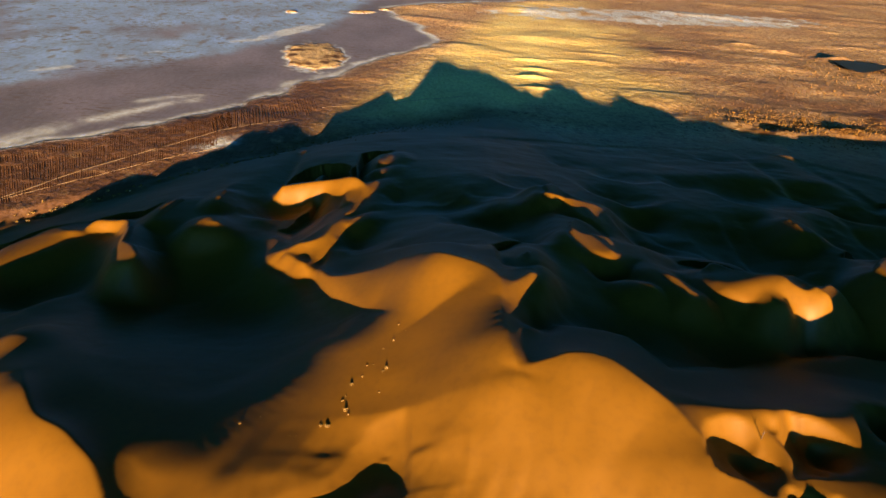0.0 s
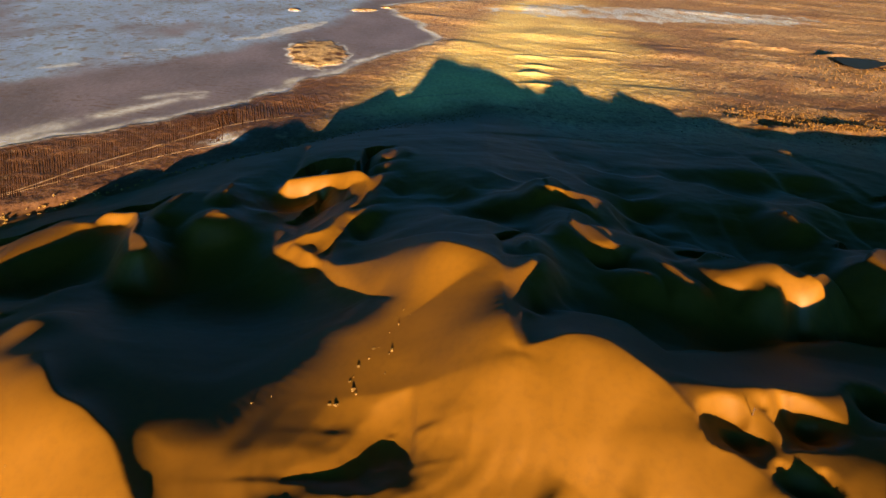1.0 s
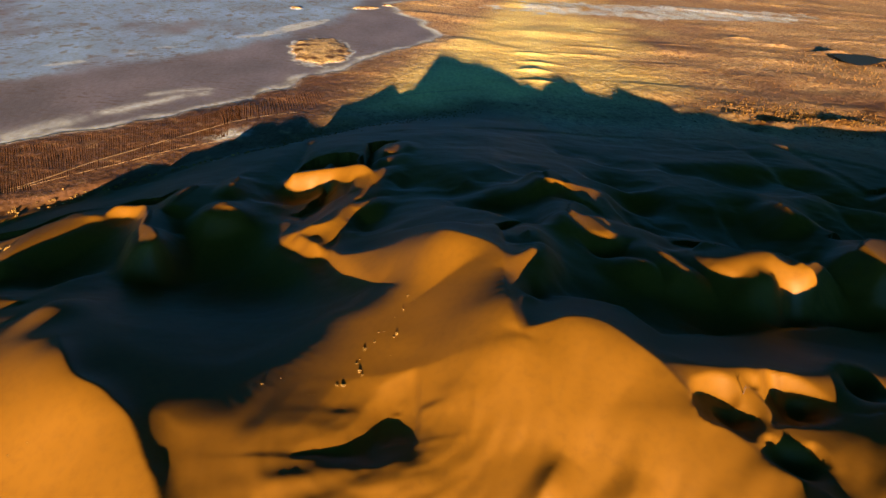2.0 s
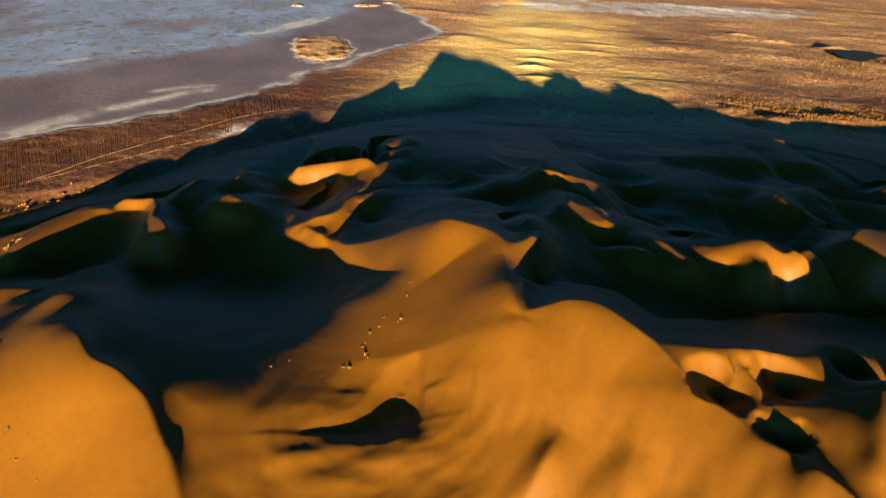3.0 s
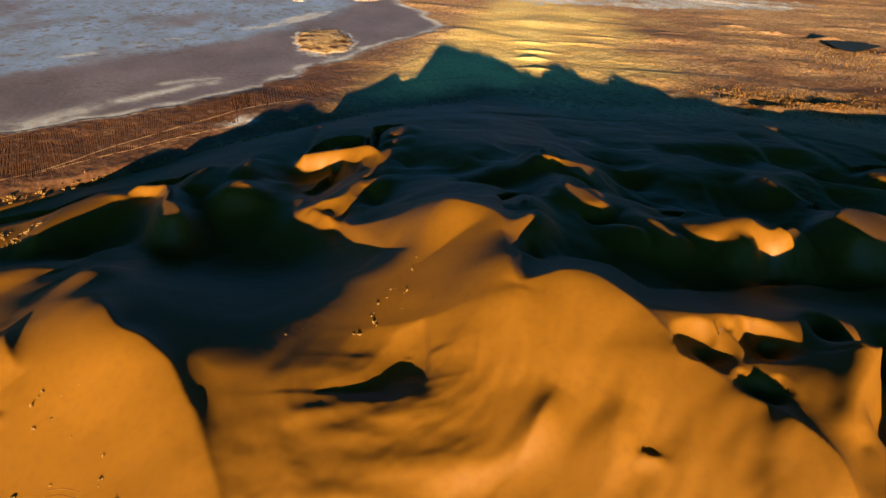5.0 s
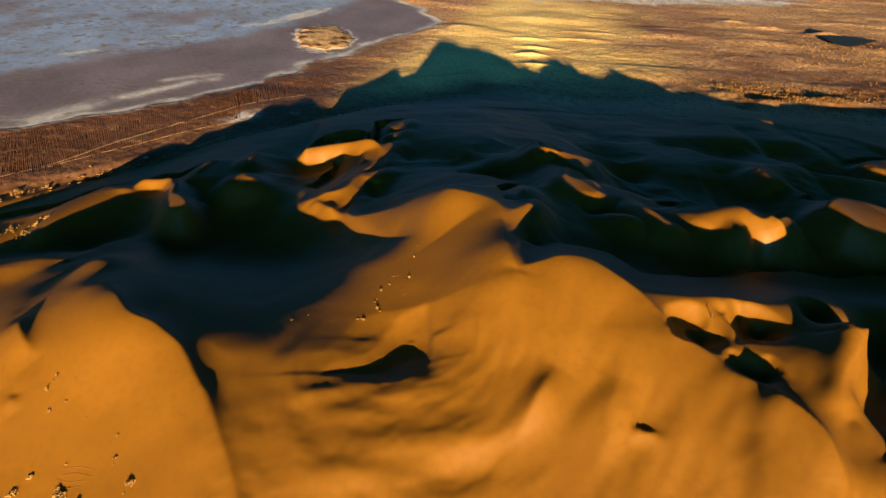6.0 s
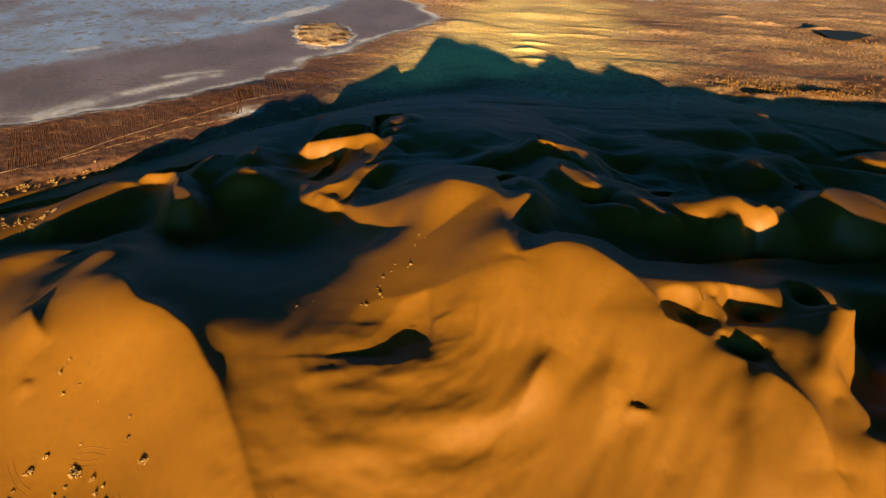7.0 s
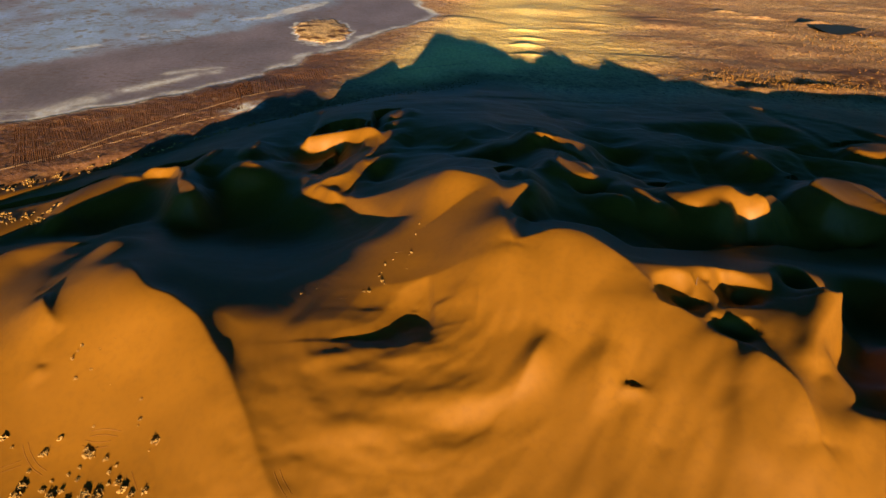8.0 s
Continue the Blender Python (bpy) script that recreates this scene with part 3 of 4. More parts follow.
PITS = [(1, PIT_NEAR_CREST), (1, PIT_WIDE), (1, PIT_LOW), (0.32, PIT_FRONT)]
# bowls of the lee: middle, size and depth
HOLLOWS = [(202, 373, 22, 10), (146, 280, 34, 11), (10, 286, 16, 5), (32, 269, 22, 8), (110, 362, 18, 7), (271, 370, 26, 9), (236, 304, 30, 8), (84, 438, 12, 4), (23, 333, 14, 4), (72, 233, 12, 5), (92, 215, 14, 5), (39, 170, 16, 9), (157, 218, 40, 12), (-94, 351, 16, 5), (-47, 272, 18, 5), (162, 404, 16, 5), (117, 417, 18, 4), (258, 408, 18, 6)]
HOLLOWS += [(103, 298, 12, 5), (51, 192, 14, 5), (68, 185, 20, 6), (111, 190, 22, 6), (-6, 244, 20, 4), (-31, 338, 16, 4), (-205, 238, 18, 4), (-188, 246, 16, 4), (-140, 248, 20, 4), (91, 165, 26, 6), (110, 225, 14, 4), (328, 518, 12, 3), (217, 488, 14, 3), (42, 354, 14, 3), (-110, 327, 14, 3), (113, 168, 24, 8), (142, 162, 22, 8), (159, 160, 16, 7)]

# ---- the ground: one sheet, fine where the camera passes, wide towards the horizon ----
def spread(knots):
    """Coordinates from (place, spacing) knots, the spacing changing smoothly between them."""
    out = [knots[0][0]]
    while out[-1] < knots[-1][0]:
        out.append(out[-1] + float(np.interp(out[-1], [k[0] for k in knots], [k[1] for k in knots])))
    return np.array(out)


GX = spread([(-4200, 200), (-1200, 25), (-700, 4), (-400, 1.8), (-180, 1.0), (180, 1.0), (330, 1.6), (900, 5), (1500, 25), (4200, 200)])
GY = spread([(-2500, 200), (-200, 20), (-20, 4), (50, 0.9), (240, 1.0), (420, 1.6), (900, 2.2), (1400, 4), (2000, 20), (4500, 200)])
XX, YY = np.meshgrid(GX, GY, indexing="ij")
ZZ = hollowed(XX, YY, ground_height(XX, YY), GX, GY, SUN_SLOPE, math.tan(radians(SUN_AZIMUTH)))

# the shore of the salt lake, from the near end to the far one; the lake lies on its left
SHORE = np.array([(-900, 60), (-500, 290), (-345, 435), (-283, 484), (-215, 562), (-175, 660), (-157, 688), (-83, 826), (-43, 893), (-36, 948),
                  (-69, 1031), (-111, 1086), (-129, 1159), (-104, 1213), (-20, 1275), (300, 1500), (1500, 2300)], float)


def off_line(x, y, line):
    """Distance from a line of points, positive on its left."""
    best, side = np.full(x.shape, 1e9), np.zeros(x.shape)
    for a, b in zip(line[:-1], line[1:]):
        d = b - a
        t = np.clip(((x - a[0]) * d[0] + (y - a[1]) * d[1]) / (d @ d), 0, 1)
        ex, ey = x - a[0] - t * d[0], y - a[1] - t * d[1]
        dist = np.hypot(ex, ey)
        side = np.where(dist < best, d[0] * ey - d[1] * ex, side)
        best = np.minimum(best, dist)
    return best * np.sign(side)


IN_LAKE = off_line(XX, YY, SHORE) + 9 * layered(XX / 45, YY / 45, 4)
INTO = np.interp(XX, FOOT_X, FOOT_Y) + 6 * layered(XX / 60, YY / 60, 3) - YY


def islet(x, y, cx, cy, rx, ry, turn):
    return 1 - bump(x, y, cx, cy, 1, rx, ry, turn, 2) * 2.718 + 0.25 * layered(x / 14, y / 14, 3)


# islets of sand in the lake: place, half widths and turn
ISLETS = [(-182, 790, 36, 66, 10), (-170, 1100, 24, 10, 30), (-132, 1142, 14, 9, 20), (-277, 1052, 9, 9, 0)]
LAND = np.min([islet(XX, YY, *i) for i in ISLETS], axis=0)
ON_ISLET = step(0.12, -0.12, LAND)
BAR = step(0.1, -0.1, islet(XX, YY, -243, 915, 76, 15, 65))
LAKE = step(-2, 2, IN_LAKE) * (1 - ON_ISLET)
WARP = layered(XX / 60, YY / 60, 4)


def band(points, width, wander=6.0):
    return np.exp(-((off_line(XX, YY, np.array(points, float)) + wander * WARP) / width) ** 2)


RIM = np.exp(-((IN_LAKE - 4) / 7) ** 2) + np.exp(-((LAND - 0.16) / 0.09) ** 2) * step(0, 10, IN_LAKE)
STREAK = band([(-420, 400), (-353, 447), (-317, 504), (-282, 553), (-262, 580)], 9) + 0.9 * BAR
STREAK += bump(XX, YY, -192, 474, 1, 24, 10, 48, 3) * (0.7 + 0.5 * layered(XX / 8, YY / 8, 3))
STREAK += 0.8 * band([(-300, 570), (-275, 590), (-258, 600)], 6, 3)
STREAK += 0.9 * band([(-440, 640), (-330, 793), (-262, 860)], 6) * step(-0.1, 0.3, layered(XX / 40, YY / 40, 3))
PAN = step(0.25, -0.15, islet(XX, YY, 400, 1310, 330, 70, 14) + 0.35 * layered(XX / 90, YY / 60, 4))
# the part of the lake bed that gets the painted sky reflection
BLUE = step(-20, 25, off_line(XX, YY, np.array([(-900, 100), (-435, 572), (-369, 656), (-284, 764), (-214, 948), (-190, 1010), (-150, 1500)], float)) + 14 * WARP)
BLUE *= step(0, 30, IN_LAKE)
SOIL = step(8, -8, INTO) * step(6, -6, IN_LAKE) * step(30, -150, XX + 0.10 * (YY - 500))
SOIL = np.maximum(SOIL, step(10, -10, INTO) * step(60, 260, XX) * (0.6 + 0.5 * layered(XX / 130, YY / 90, 3)))
SOIL *= 1 - step(900, 1100, YY) * 0.6
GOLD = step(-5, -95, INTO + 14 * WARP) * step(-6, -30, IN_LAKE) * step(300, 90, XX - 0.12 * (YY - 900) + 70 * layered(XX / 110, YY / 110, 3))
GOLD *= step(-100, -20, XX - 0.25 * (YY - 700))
DARK = np.exp(-((YY - 650 - 40 * WARP) / 28) ** 2) * step(270, 320, XX) * step(620, 500, XX)
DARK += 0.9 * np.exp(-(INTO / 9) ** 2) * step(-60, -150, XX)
DUNE_REACH = step(-120, 20, XX)  # the dune colour reaches farther out over the plain here
ZONE = np.stack([step(10 + 150 * step(0, 120, XX), -25 - 70 * DUNE_REACH, INTO + 14 * WARP * DUNE_REACH), np.clip(RIM + STREAK + PAN, 0, 1) * (1 - ON_ISLET), np.clip(SOIL, 0, 1), LAKE], -1)
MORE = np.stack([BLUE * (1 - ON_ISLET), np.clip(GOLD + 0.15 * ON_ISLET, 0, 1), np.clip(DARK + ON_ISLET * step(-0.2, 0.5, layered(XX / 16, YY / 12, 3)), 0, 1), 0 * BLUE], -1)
ZZ = ZZ * step(-22, 8, INTO)
# the plain is uneven by low hummocks; the lake bed is level, the islets stand out of it
OPEN = step(0, -40, INTO) * step(4, -20, IN_LAKE)
ZZ = ZZ + OPEN * (0.3 * layered(XX / 40, YY / 26, 3) + 0.22 * layered(XX / 11, YY / 16, 2) + 2.0 * np.maximum(0, layered(XX / 160, YY / 60, 2)))
# small sickle dunes and hummocks on the plain, and a rough hollow with a raised rim
for cx, cy, rise, rx, ry, turn in [(96, 862, 2.2, 26, 7, 4), (103, 812, 2.6, 22, 6, -6), (92, 772, 3.0, 20, 6, 3), (95, 722, 2.2, 24, 6, -3), (170, 880, 1.6, 40, 7, 2), (210, 930, 1.6, 50, 8, 0),
                                   (330, 1000, 1.5, 40, 8, 5), (520, 1060, 3, 22, 8, 0), (470, 1090, 2.4, 18, 7, 0), (600, 1030, 6, 26, 12, 5),
                                   (338, 628, 7, 40, 22, 5), (338, 640, -8, 20, 12, 0), (420, 640, 5, 40, 18, 0), (300, 645, 3, 20, 14, 0)]:
    ZZ = ZZ + bump(XX, YY, cx, cy, rise, rx, ry, turn, 2)
ZZ = ZZ + (1.1 * DARK) * layered(XX / 9, YY / 9, 2)
ZZ = np.where(IN_LAKE > 0, -0.15 * step(0, 45, IN_LAKE), ZZ) + ON_ISLET * step(0, 10, IN_LAKE) * (1.0 + 1.6 * np.clip(-LAND, 0, 1))


def sheet(name, x, y, z, mat):
    nx, ny = x.shape
    mesh = bpy.data.meshes.new(name)
    v = np.stack([x, y, z], -1).reshape(-1, 3)
    i = np.arange(nx * ny).reshape(nx, ny)
    f = np.stack([i[:-1, :-1], i[1:, :-1], i[1:, 1:], i[:-1, 1:]], -1).reshape(-1, 4)
    mesh.vertices.add(len(v))
    mesh.vertices.foreach_set("co", v.ravel())
    mesh.loops.add(f.size)
    mesh.loops.foreach_set("vertex_index", f.ravel())
    mesh.polygons.add(len(f))
    mesh.polygons.foreach_set("loop_start", np.arange(0, f.size, 4))
    mesh.polygons.foreach_set("loop_total", np.full(len(f), 4))
    mesh.polygons.foreach_set("use_smooth", np.ones(len(f), bool))
    mesh.update()
    mesh.materials.append(mat)
    return new(name, mesh)


def zones(ob, name, values):
    ob.data.attributes.new(name, "FLOAT_COLOR", "POINT").data.foreach_set("color", values.reshape(-1).astype(np.float32))


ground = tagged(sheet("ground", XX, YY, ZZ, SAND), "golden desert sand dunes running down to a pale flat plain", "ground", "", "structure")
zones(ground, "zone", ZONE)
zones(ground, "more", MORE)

# ---- helpers for the things ----
def on_ground(x, y):
    i = min(max(int(np.searchsorted(GX, x)) - 1, 0), len(GX) - 2)
    j = min(max(int(np.searchsorted(GY, y)) - 1, 0), len(GY) - 2)
    u, v = (x - GX[i]) / (GX[i + 1] - GX[i]), (y - GY[j]) / (GY[j + 1] - GY[j])
    return float((ZZ[i, j] * (1 - u) + ZZ[i + 1, j] * u) * (1 - v) + (ZZ[i, j + 1] * (1 - u) + ZZ[i + 1, j + 1] * u) * v)


def part(name, bm, mat, parent, label=""):
    mesh = bpy.data.meshes.new(name)
    bm.to_mesh(mesh)
    bm.free()
    mesh.materials.append(mat)
    ob = new(name, mesh)
    ob.parent = parent
    return tagged(ob, label)


def plain_mesh(name, verts, faces, mat):
    mesh = bpy.data.meshes.new(name)
    mesh.from_pydata(verts, [], faces)
    mesh.update()
    mesh.materials.append(mat)
    return mesh


def varied(name, a, b, scale, rough=0.9):
    """A material that varies from thing to thing and in itself."""
    m = material(name, a, rough, 0.05)
    t = m.node_tree
    info = t.nodes.new("ShaderNodeObjectInfo")
    c = mixed(m, grain(m, scale, 0.3, 0.7), a, b)
    dim = t.nodes.new("ShaderNodeMapRange")
    dim.inputs["To Min"].default_value, dim.inputs["To Max"].default_value = 0.0, 0.45
    t.links.new(info.outputs["Random"], dim.inputs["Value"])
    c = mixed(m, dim.outputs["Result"], c, tuple(v * 0.55 for v in a))
    t.links.new(c, t.nodes["Principled BSDF"].inputs["Base Color"])
    return m


LEAF = varied("dry_leaves", (0.32, 0.23, 0.08), (0.22, 0.15, 0.05), 1.2)
TWIG = varied("grey_twigs", (0.17, 0.12, 0.08), (0.26, 0.19, 0.12), 2.0)
WOOD = varied("weathered_wood", (0.06, 0.045, 0.035), (0.10, 0.08, 0.06), 3.0)
TRACK = varied("packed_sand", (0.62, 0.48, 0.30), (0.50, 0.37, 0.22), 0.2)
RUT = varied("pressed_sand", (0.135, 0.072, 0.014), (0.12, 0.062, 0.012), 0.5)
EARTH = varied("dug_earth", (0.10, 0.05, 0.025), (0.15, 0.08, 0.04), 0.4)
SCRUB = varied("scrub_tufts", (0.20, 0.125, 0.035), (0.13, 0.075, 0.02), 0.3)


def shrub(seed, leaves, wide, high):
    """A low desert shrub: a knot of twigs and an uneven, gappy crown of small leaf tufts."""
    rnd = random.Random(seed)
    thing = new("desert_shrub")
    bm = bmesh.new()
    tips = []
    for k in range(9):
        a, lean = rnd.uniform(0, 6.28), rnd.uniform(0.15, 1.0)
        tip = Vector((math.cos(a) * lean * wide * 0.8, math.sin(a) * lean * wide * 0.8, high * rnd.uniform(0.45, 0.9) * (1.15 - 0.5 * lean)))
        tips.append(tip)
        foot = Vector((rnd.uniform(-0.1, 0.1), rnd.uniform(-0.1, 0.1), -0.25))
        across = Vector((-math.sin(a), math.cos(a), 0)) * 0.06
        up = Vector((0, 0, 0.06))
        ring = [bm.verts.new(foot + across), bm.verts.new(foot - across), bm.verts.new(foot + up)]
        end = bm.verts.new(tip)
        for i in range(3):
            bm.faces.new((ring[i], ring[(i + 1) % 3], end))
    part("twigs", bm, TWIG, thing, "bare grey twigs")
    bm = bmesh.new()
    for k in range(leaves):
        tip = rnd.choice(tips)
        p = tip * rnd.uniform(0.45, 1.05) + Vector((rnd.gauss(0, 0.22) * wide, rnd.gauss(0, 0.22) * wide, rnd.gauss(0, 0.13) * high))
        p.z = max(p.z, 0.05)
        s = rnd.uniform(0.10, 0.24) * wide
        corners = [bm.verts.new(p + Vector((rnd.gauss(0, s), rnd.gauss(0, s), rnd.gauss(0, s * 0.7)))) for i in range(4)]
        for i in range(4):
            bm.faces.new([corners[j] for j in range(4) if j != i])
    part("foliage", bm, LEAF, thing, "pale dry leaf tufts")
    return thing


SHRUBS = [shrub(3, 70, 1.5, 1.7), shrub(4, 90, 1.9, 1.5), shrub(5, 55, 1.1, 1.9), shrub(6, 80, 1.6, 1.3)]
GROUPS = {"flank": ("dry pale desert shrub on the lit dune flank", "shrubs on the dune flank"),
          "tussock": ("small dry tussock standing on open golden sand", "tussocks on the lit sand"),
          "foot": ("pale thorny shrub in the belt at the dune foot", "shrubs along the dune foot"),
          "hollow": ("pale shrub in a shaded hollow between dunes", "shrubs in the hollow")}
used = set()


def plant(kind, x, y, size, rnd):
    k = rnd.randrange(4)
    m = pose(x, y, on_ground(x, y) - 0.05, 0, 0, rnd.uniform(0, 360))
    if k in used:
        ob = copy_thing(SHRUBS[k], m)
    else:
        ob = SHRUBS[k]
        used.add(k)
        ob.matrix_basis = m
    ob.scale = (size, size, size * rnd.uniform(0.8, 1.15))
    return tagged(ob, GROUPS[kind][0], "shrub", GROUPS[kind][1])


rnd = random.Random(11)
FLANK = [(-156, 80, 1.2), (-136, 80, 1.0), (-139, 75, 1.1), (-122, 74, 1.5), (-124, 76, 1.0), (-115, 72, 1.0), (-124, 70, 0.6), (-142, 69, 0.5), (-152, 77, 0.6), (-98, 75, 1.2), (-99, 72, 0.4), (-107, 84, 0.7), (-107, 82, 0.4), (-109, 91, 0.6), (-134, 63, 0.8), (-127, 62, 0.9), (-113, 62, 0.7), (-112, 67, 0.8), (-110, 69, 0.6), (-104, 60, 1.6)]
for x, y, size in FLANK:
    plant("flank", x, y, 0.85 * size, rnd)
FLANK_2 = [(-107, 63, 1.1), (-95, 58, 1.2), (-110, 63, 0.7), (-123, 66, 0.7), (-141, 64, 1.4), (-132, 66, 0.5), (-127, 68, 0.5), (-125, 84, 0.5), (-143, 108, 0.9), (-142, 111, 0.6), (-141, 113, 0.5), (-139, 101, 0.8), (-134, 104, 0.5), (-124, 98, 0.4), (-128, 114, 0.3), (-133, 111, 0.3), (-142, 61, 1.7), (-130, 60, 1.5), (-117, 60, 1.6), (-113, 59, 1.7)]
for x, y, size in FLANK_2:
    plant("flank", x, y, 0.85 * size, rnd)
FLANK_3 = [(-100, 58, 1.0), (-123, 58, 1.2)]
for x, y, size in FLANK_3:
    plant("flank", x, y, 0.85 * size, rnd)
TUSSOCKS = [(-14, 183, 0.5), (-15, 175, 0.7), (-11, 179, 0.3), (-23, 165, 0.5), (-21, 165, 0.3), (-16, 162, 0.7), (-17, 161, 0.4), (-24, 160, 0.5), (-27, 157, 0.6), (-17, 152, 0.3), (-28, 152, 0.3), (-29, 150, 0.4), (-27, 146, 0.8), (-26, 144, 0.5), (-32, 140, 0.9), (-34, 140, 0.5), (-55, 145, 0.4), (-61, 142, 0.4), (-43, 136, 0.3), (-41, 136, 0.2)]
for x, y, size in TUSSOCKS:
    plant("tussock", x, y, 0.7 * size, rnd)
TUSSOCKS_2 = [(-18, 172, 0.2)]
for x, y, size in TUSSOCKS_2:
    plant("tussock", x, y, size, rnd)
IN_HOLLOW = [(-257, 252, 0.6), (-275, 257, 0.7), (-260, 242, 0.6), (-243, 257, 0.6), (-245, 261, 0.4), (-242, 257, 0.7), (-246, 243, 0.7), (-244, 257, 0.8), (-241, 245, 0.8), (-255, 254, 0.6), (-261, 249, 0.6), (-240, 262, 0.8), (-264, 244, 0.8), (-243, 260, 0.7), (-268, 257, 0.7), (-245, 251, 0.4), (-244, 243, 0.4), (-268, 246, 0.5), (-245, 266, 0.5), (-258, 257, 0.4)]
for x, y, size in IN_HOLLOW:
    plant("hollow", x, y, size, rnd)
IN_HOLLOW_2 = [(-257, 255, 0.4), (-241, 254, 0.5), (-255, 248, 0.6), (-248, 242, 0.6), (-253, 255, 0.5), (-242, 257, 0.5), (-270, 247, 0.6), (-254, 251, 0.7), (-248, 246, 0.4), (-246, 242, 0.5), (-256, 254, 0.5), (-260, 249, 0.5), (-253, 257, 0.6), (-239, 246, 0.5), (-258, 247, 0.4), (-259, 245, 0.5), (-241, 244, 0.7), (-269, 255, 0.6), (-243, 244, 0.4), (-246, 248, 0.7)]
for x, y, size in IN_HOLLOW_2:
    plant("hollow", x, y, size, rnd)
IN_HOLLOW_3 = [(-270, 252, 0.7), (-263, 251, 0.5), (-247, 256, 0.4), (-239, 264, 0.8), (-246, 256, 0.6), (-265, 252, 0.5), (-256, 254, 0.7), (-242, 246, 0.8), (-240, 264, 0.7), (-262, 248, 0.6), (-242, 248, 0.5), (-246, 251, 0.7), (-266, 250, 0.7), (-243, 242, 0.7), (-248, 250, 0.4), (-264, 250, 0.5), (-253, 258, 0.4), (-272, 256, 0.8), (-245, 247, 0.5), (-252, 250, 0.5)]
for x, y, size in IN_HOLLOW_3:
    plant("hollow", x, y, size, rnd)

# the belt of shrubs along the foot of the dunes, thick at the near end
BELT = [(-318, 280), (-294, 304), (-273, 327), (-250, 354), (-231, 378), (-205, 402), (-170, 430), (-140, 458)]
for k in range(150):
    s = rnd.random() ** 1.5 * (len(BELT) - 1.001)
    i, u = int(s), s - int(s)
    x, y = (BELT[i][c] + (BELT[i + 1][c] - BELT[i][c]) * u for c in (0, 1))
    spread_out = 6 * (1 - s / 8) ** 2 + 0.8
    plant("foot", x + rnd.gauss(0, spread_out * 0.7), y + rnd.gauss(0, spread_out), rnd.uniform(0.35, 1.0), rnd)


# ---- the ploughed strip between the lake and the dunes ----
field = tagged(new("ploughed_field"), "brown field strip with parallel planting furrows by the lake", "field")
NEAR_EDGE = [(-330, 335), (-296, 372), (-258, 420), (-214, 474), (-190, 500), (-110, 565)]
FAR_EDGE = [(-368, 402), (-336, 430), (-284, 474), (-234, 524), (-205, 560), (-135, 655)]


def along(line, s):
    i = min(int(s), len(line) - 2)
    return Vector((line[i][0] + (line[i + 1][0] - line[i][0]) * (s - i), line[i][1] + (line[i + 1][1] - line[i][1]) * (s - i)))


def strip(points, half, high, low=0.05):
    """A low ridge that follows the ground along some points."""
    verts, faces = [], []
    for i, p in enumerate(points):
        d = points[min(i + 1, len(points) - 1)] - points[max(i - 1, 0)]
        n = Vector((-d.y, d.x)).normalized() * half
        for q, h in ((p - n, -low), (p, high), (p + n, -low)):
            verts.append((q.x, q.y, on_ground(q.x, q.y) + h))
    for i in range(len(points) - 1):
        a = 3 * i
        faces += [(a, a + 3, a + 4, a + 1), (a + 1, a + 4, a + 5, a + 2)]
    return verts, faces


for k in range(132):
    s = 0.25 + k * 0.0262
    a, b = along(NEAR_EDGE, s), along(FAR_EDGE, s)
    cut, end = rnd.uniform(-0.35, -0.2), rnd.uniform(0.86, 1.0)
    side = (b - a).orthogonal().normalized()
    bend = rnd.uniform(-0.5, 0.5)
    points = [a + (b - a) * (cut + (end - cut) * i / 6) + side * bend * math.sin(i / 2) for i in range(7)]
    ridge = new("furrow", plain_mesh("furrow", *strip(points, 0.4, 0.10), EARTH))
    ridge.parent = field
for k in range(46):
    s = 3.55 + k * 0.028
    a, b = along(NEAR_EDGE, s), along(FAR_EDGE, s)
    cut, end = rnd.uniform(0.1, 0.4), rnd.uniform(0.7, 0.95)
    side = (b - a).orthogonal().normalized()
    points = [a + (b - a) * (cut + (end - cut) * i / 5) + side * 3.0 * i / 5 for i in range(6)]
    ridge = new("furrow", plain_mesh("furrow", *strip(points, 0.45, 0.35), EARTH))
    ridge.parent = field


def track(name, points, half, label, mat, high=0.05):
    line = [Vector((q[0], q[1])) for q in rounded_line([(*p, 0) for p in points], 8)]
    return tagged(new(name, plain_mesh(name, *strip(line, half, high, 0.02), mat)), label, "track", "", "structure")


track("dirt_track", [(-345, 300), (-294, 357), (-266, 410), (-219, 479), (-190, 515), (-150, 545)], 0.9, "pale dirt track beside the ploughed strip", TRACK, 0.1)
track("dirt_track", [(-300, 345), (-258, 396), (-220, 440), (-180, 475)], 0.45, "narrow pale dirt track at the dune foot", TRACK, 0.1)
track("dirt_track", [(-130, 590), (-90, 612), (-40, 640), (10, 668)], 0.8, "pale dirt track across the sandy plain", TRACK, 0.1)
track("dirt_track", [(330, 800), (370, 825), (400, 850), (430, 900)], 1.1, "pale dirt track on the brown plain", TRACK, 0.12)
track("dirt_track", [(560, 1110), (650, 1130), (740, 1180), (790, 1240)], 1.6, "pale dirt track near the salt pan", TRACK, 0.15)


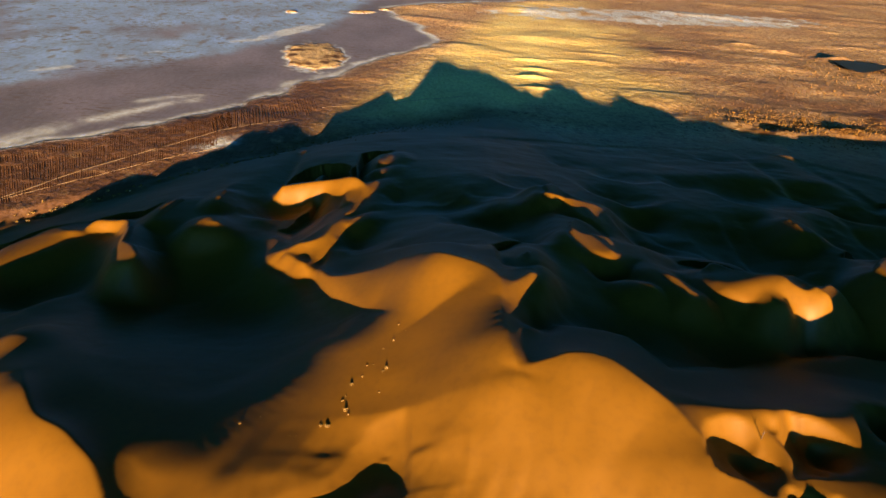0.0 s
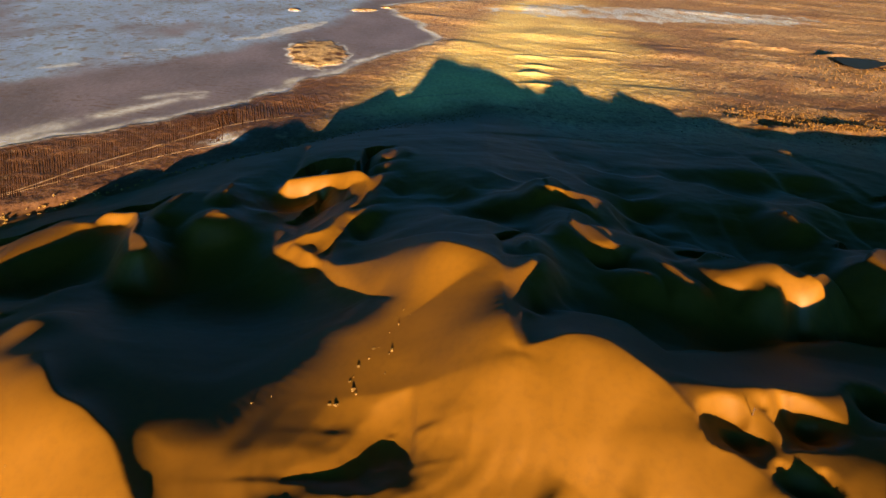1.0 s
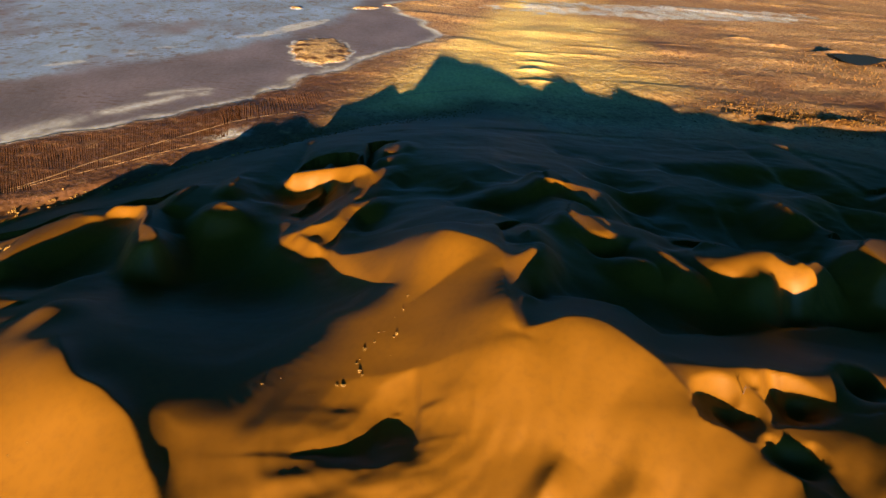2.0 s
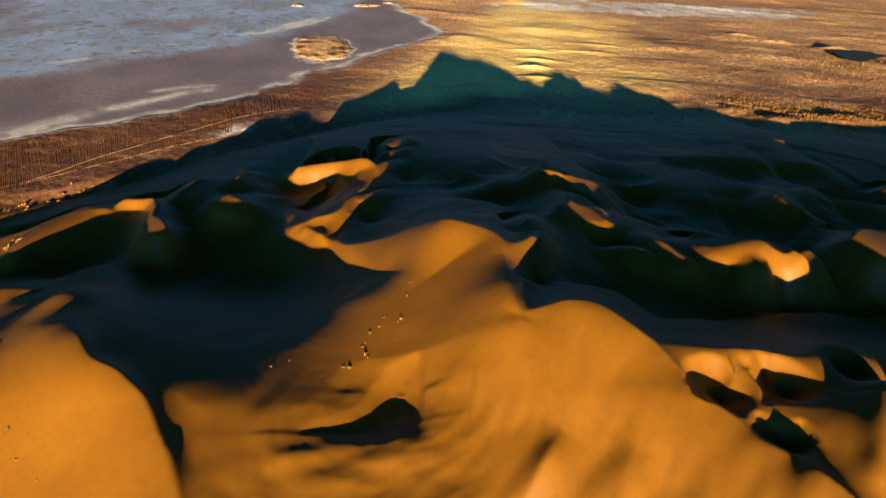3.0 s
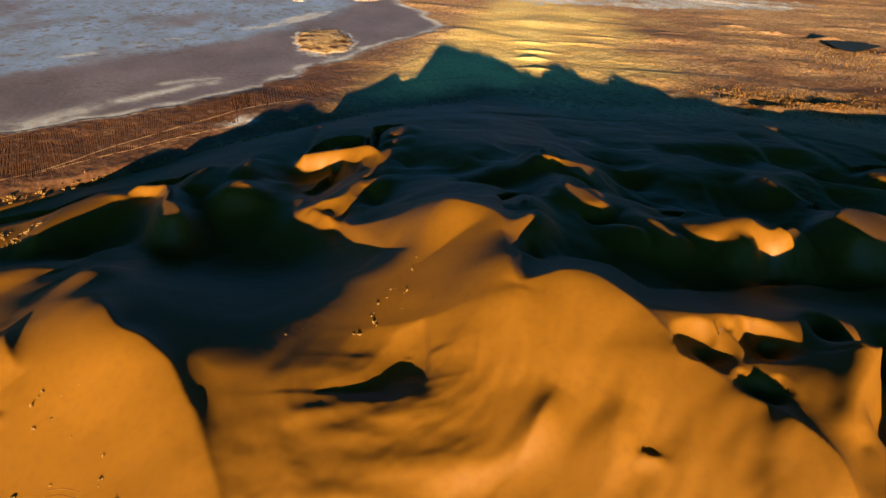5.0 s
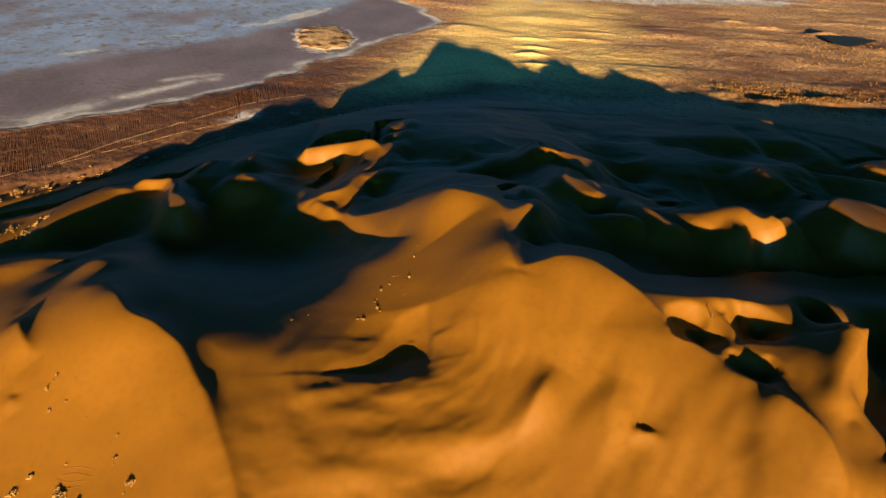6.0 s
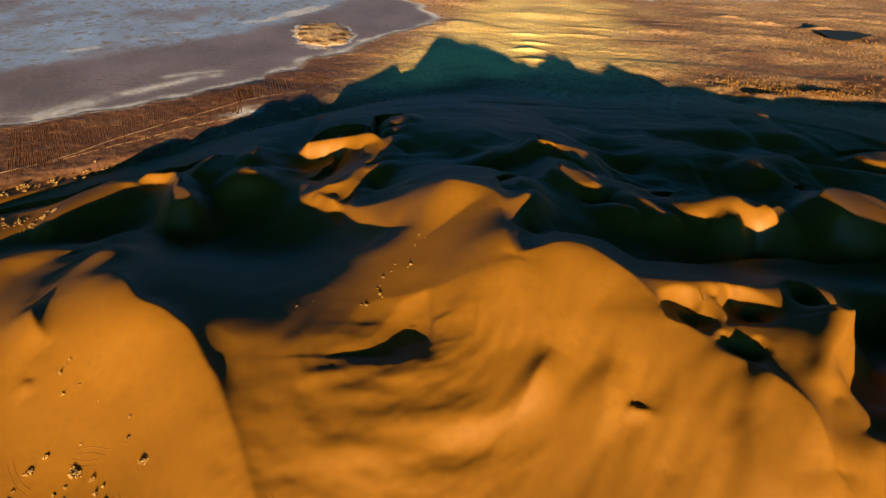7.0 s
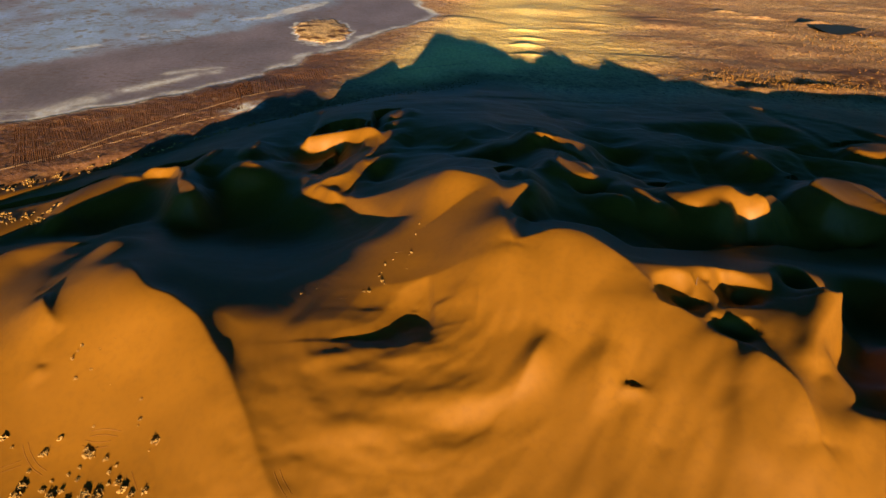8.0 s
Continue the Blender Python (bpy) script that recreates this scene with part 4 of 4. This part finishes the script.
def wheel_track(points, gauge=1.8):
    """Two ruts that a vehicle left in the sand."""
    thing = tagged(new("wheel_track"), "pair of faint tyre ruts in golden sand", "track", "tyre ruts in the sand")
    line = [Vector((q[0], q[1])) for q in rounded_line([(*p, 0) for p in points], 6)]
    for side in (-1, 1):
        moved = []
        for i, p in enumerate(line):
            d = line[min(i + 1, len(line) - 1)] - line[max(i - 1, 0)]
            moved.append(p + Vector((-d.y, d.x)).normalized() * side * gauge / 2)
        rut = new("rut", plain_mesh("rut", *strip(moved, 0.35, 0.06), RUT))
        rut.parent = thing


wheel_track([(-148.0, 78.7), (-145.0, 74.9), (-140.7, 71.1), (-136.3, 68.8)])
wheel_track([(-151.9, 69.1), (-148.8, 70.6), (-146.1, 71.9)])
wheel_track([(-126.5, 78.8), (-121.4, 77.7), (-116.1, 77.7)])
wheel_track([(-125.2, 81.7), (-120.0, 82.0), (-113.5, 80.5)])
wheel_track([(-104.0, 65.9), (-101.4, 62.3), (-98.9, 58.8)])
wheel_track([(-50.6, 58.5), (-48.2, 54.7), (-44.9, 50.6)])

# ---- a lone stake, a far hill's shadow laid on as a sheet, scrub ----
def stake(x, y):
    thing = tagged(new("wooden_stake"), "thin weathered stake leaning in the lit sand", "stake")
    bm = bmesh.new()
    bmesh.ops.create_cone(bm, cap_ends=True, segments=7, radius1=0.16, radius2=0.09, depth=4.4, matrix=pose(0, 0, 1.9, 8, -10, 0))
    part("pole", bm, WOOD, thing)
    bm = bmesh.new()
    bmesh.ops.create_cone(bm, cap_ends=True, segments=6, radius1=0.09, radius2=0.05, depth=1.6, matrix=pose(0.25, 0, 2.9, 0, 55, 0))
    part("crosspiece", bm, WOOD, thing)
    thing.matrix_basis = pose(x, y, on_ground(x, y))


stake(96.6, 131.2)


def shade_sheet(name, points, z, label):
    m = material("hill_shade", (0.02, 0.036, 0.05), 0.5, 0.08)
    line = rounded_line([(*p, 0) for p in points + points[:1]], 6)[:-1]
    return tagged(new(name, plain_mesh(name, [(q[0], q[1], z) for q in line], [tuple(range(len(line)))], m)), label, "pond", "", "structure")


# dark flat sheet in place of the shadow that a hill throws here
shade_sheet("shade_sheet", [(579, 1003), (606, 1017), (626, 1012), (650, 1006), (668, 1000), (636, 970), (590, 938), (578, 955)], 4.2, "dark blue sheet standing for a hill's shadow on the brown plain")


def scrub(name, count, where, low, high, label, seed):
    """Countless tussocks of the plain: small ragged tufts in one mesh."""
    r = random.Random(seed)
    verts, faces = [], []
    for k in range(count):
        x, y = where(r)
        s = r.uniform(low, high)
        z, base = on_ground(x, y), len(verts)
        turn = r.uniform(0, 6.28)
        for i in range(5):
            a = turn + i * 1.2566 + r.uniform(-0.3, 0.3)
            d = s * r.uniform(0.6, 1.2)
            verts.append((x + math.cos(a) * d, y + math.sin(a) * d, z - 0.15))
        verts.append((x + r.gauss(0, 0.25) * s, y + r.gauss(0, 0.25) * s, z + s * r.uniform(0.7, 1.3)))
        verts.append((x + r.gauss(0, 0.5) * s, y + r.gauss(0, 0.5) * s, z + s * r.uniform(0.5, 1.0)))
        faces += [(base + i, base + (i + 1) % 5, base + 5 + (i > 2)) for i in range(5)]
        faces += [(base, base + 5, base + 6), (base + 3, base + 6, base + 5)]
    return tagged(new(name, plain_mesh(name, verts, faces, SCRUB)), label, "scrub", "", "stuff")


scrub("scrub", 2200, lambda r: (r.gauss(385, 60), r.gauss(655, 26)), 0.4, 1.15, "pale scrub scattered round rough hollows of the plain", 1)
scrub("scrub", 1500, lambda r: (r.uniform(120, 900), r.uniform(660, 1150)), 0.3, 0.9, "sparse dry tussocks on the brown plain", 2)
scrub("scrub", 900, lambda r: (r.gauss(620, 90), r.gauss(900, 70)), 0.5, 1.5, "dry scrub round the far painted hill shadow", 3)
scrub("scrub", 500, lambda r: (lambda s: (-150 + 170 * s + r.gauss(0, 6), 462 + 135 * s + r.gauss(0, 9)))(r.random()), 0.3, 0.9, "low tussocks in the shade of the dune foot", 4)
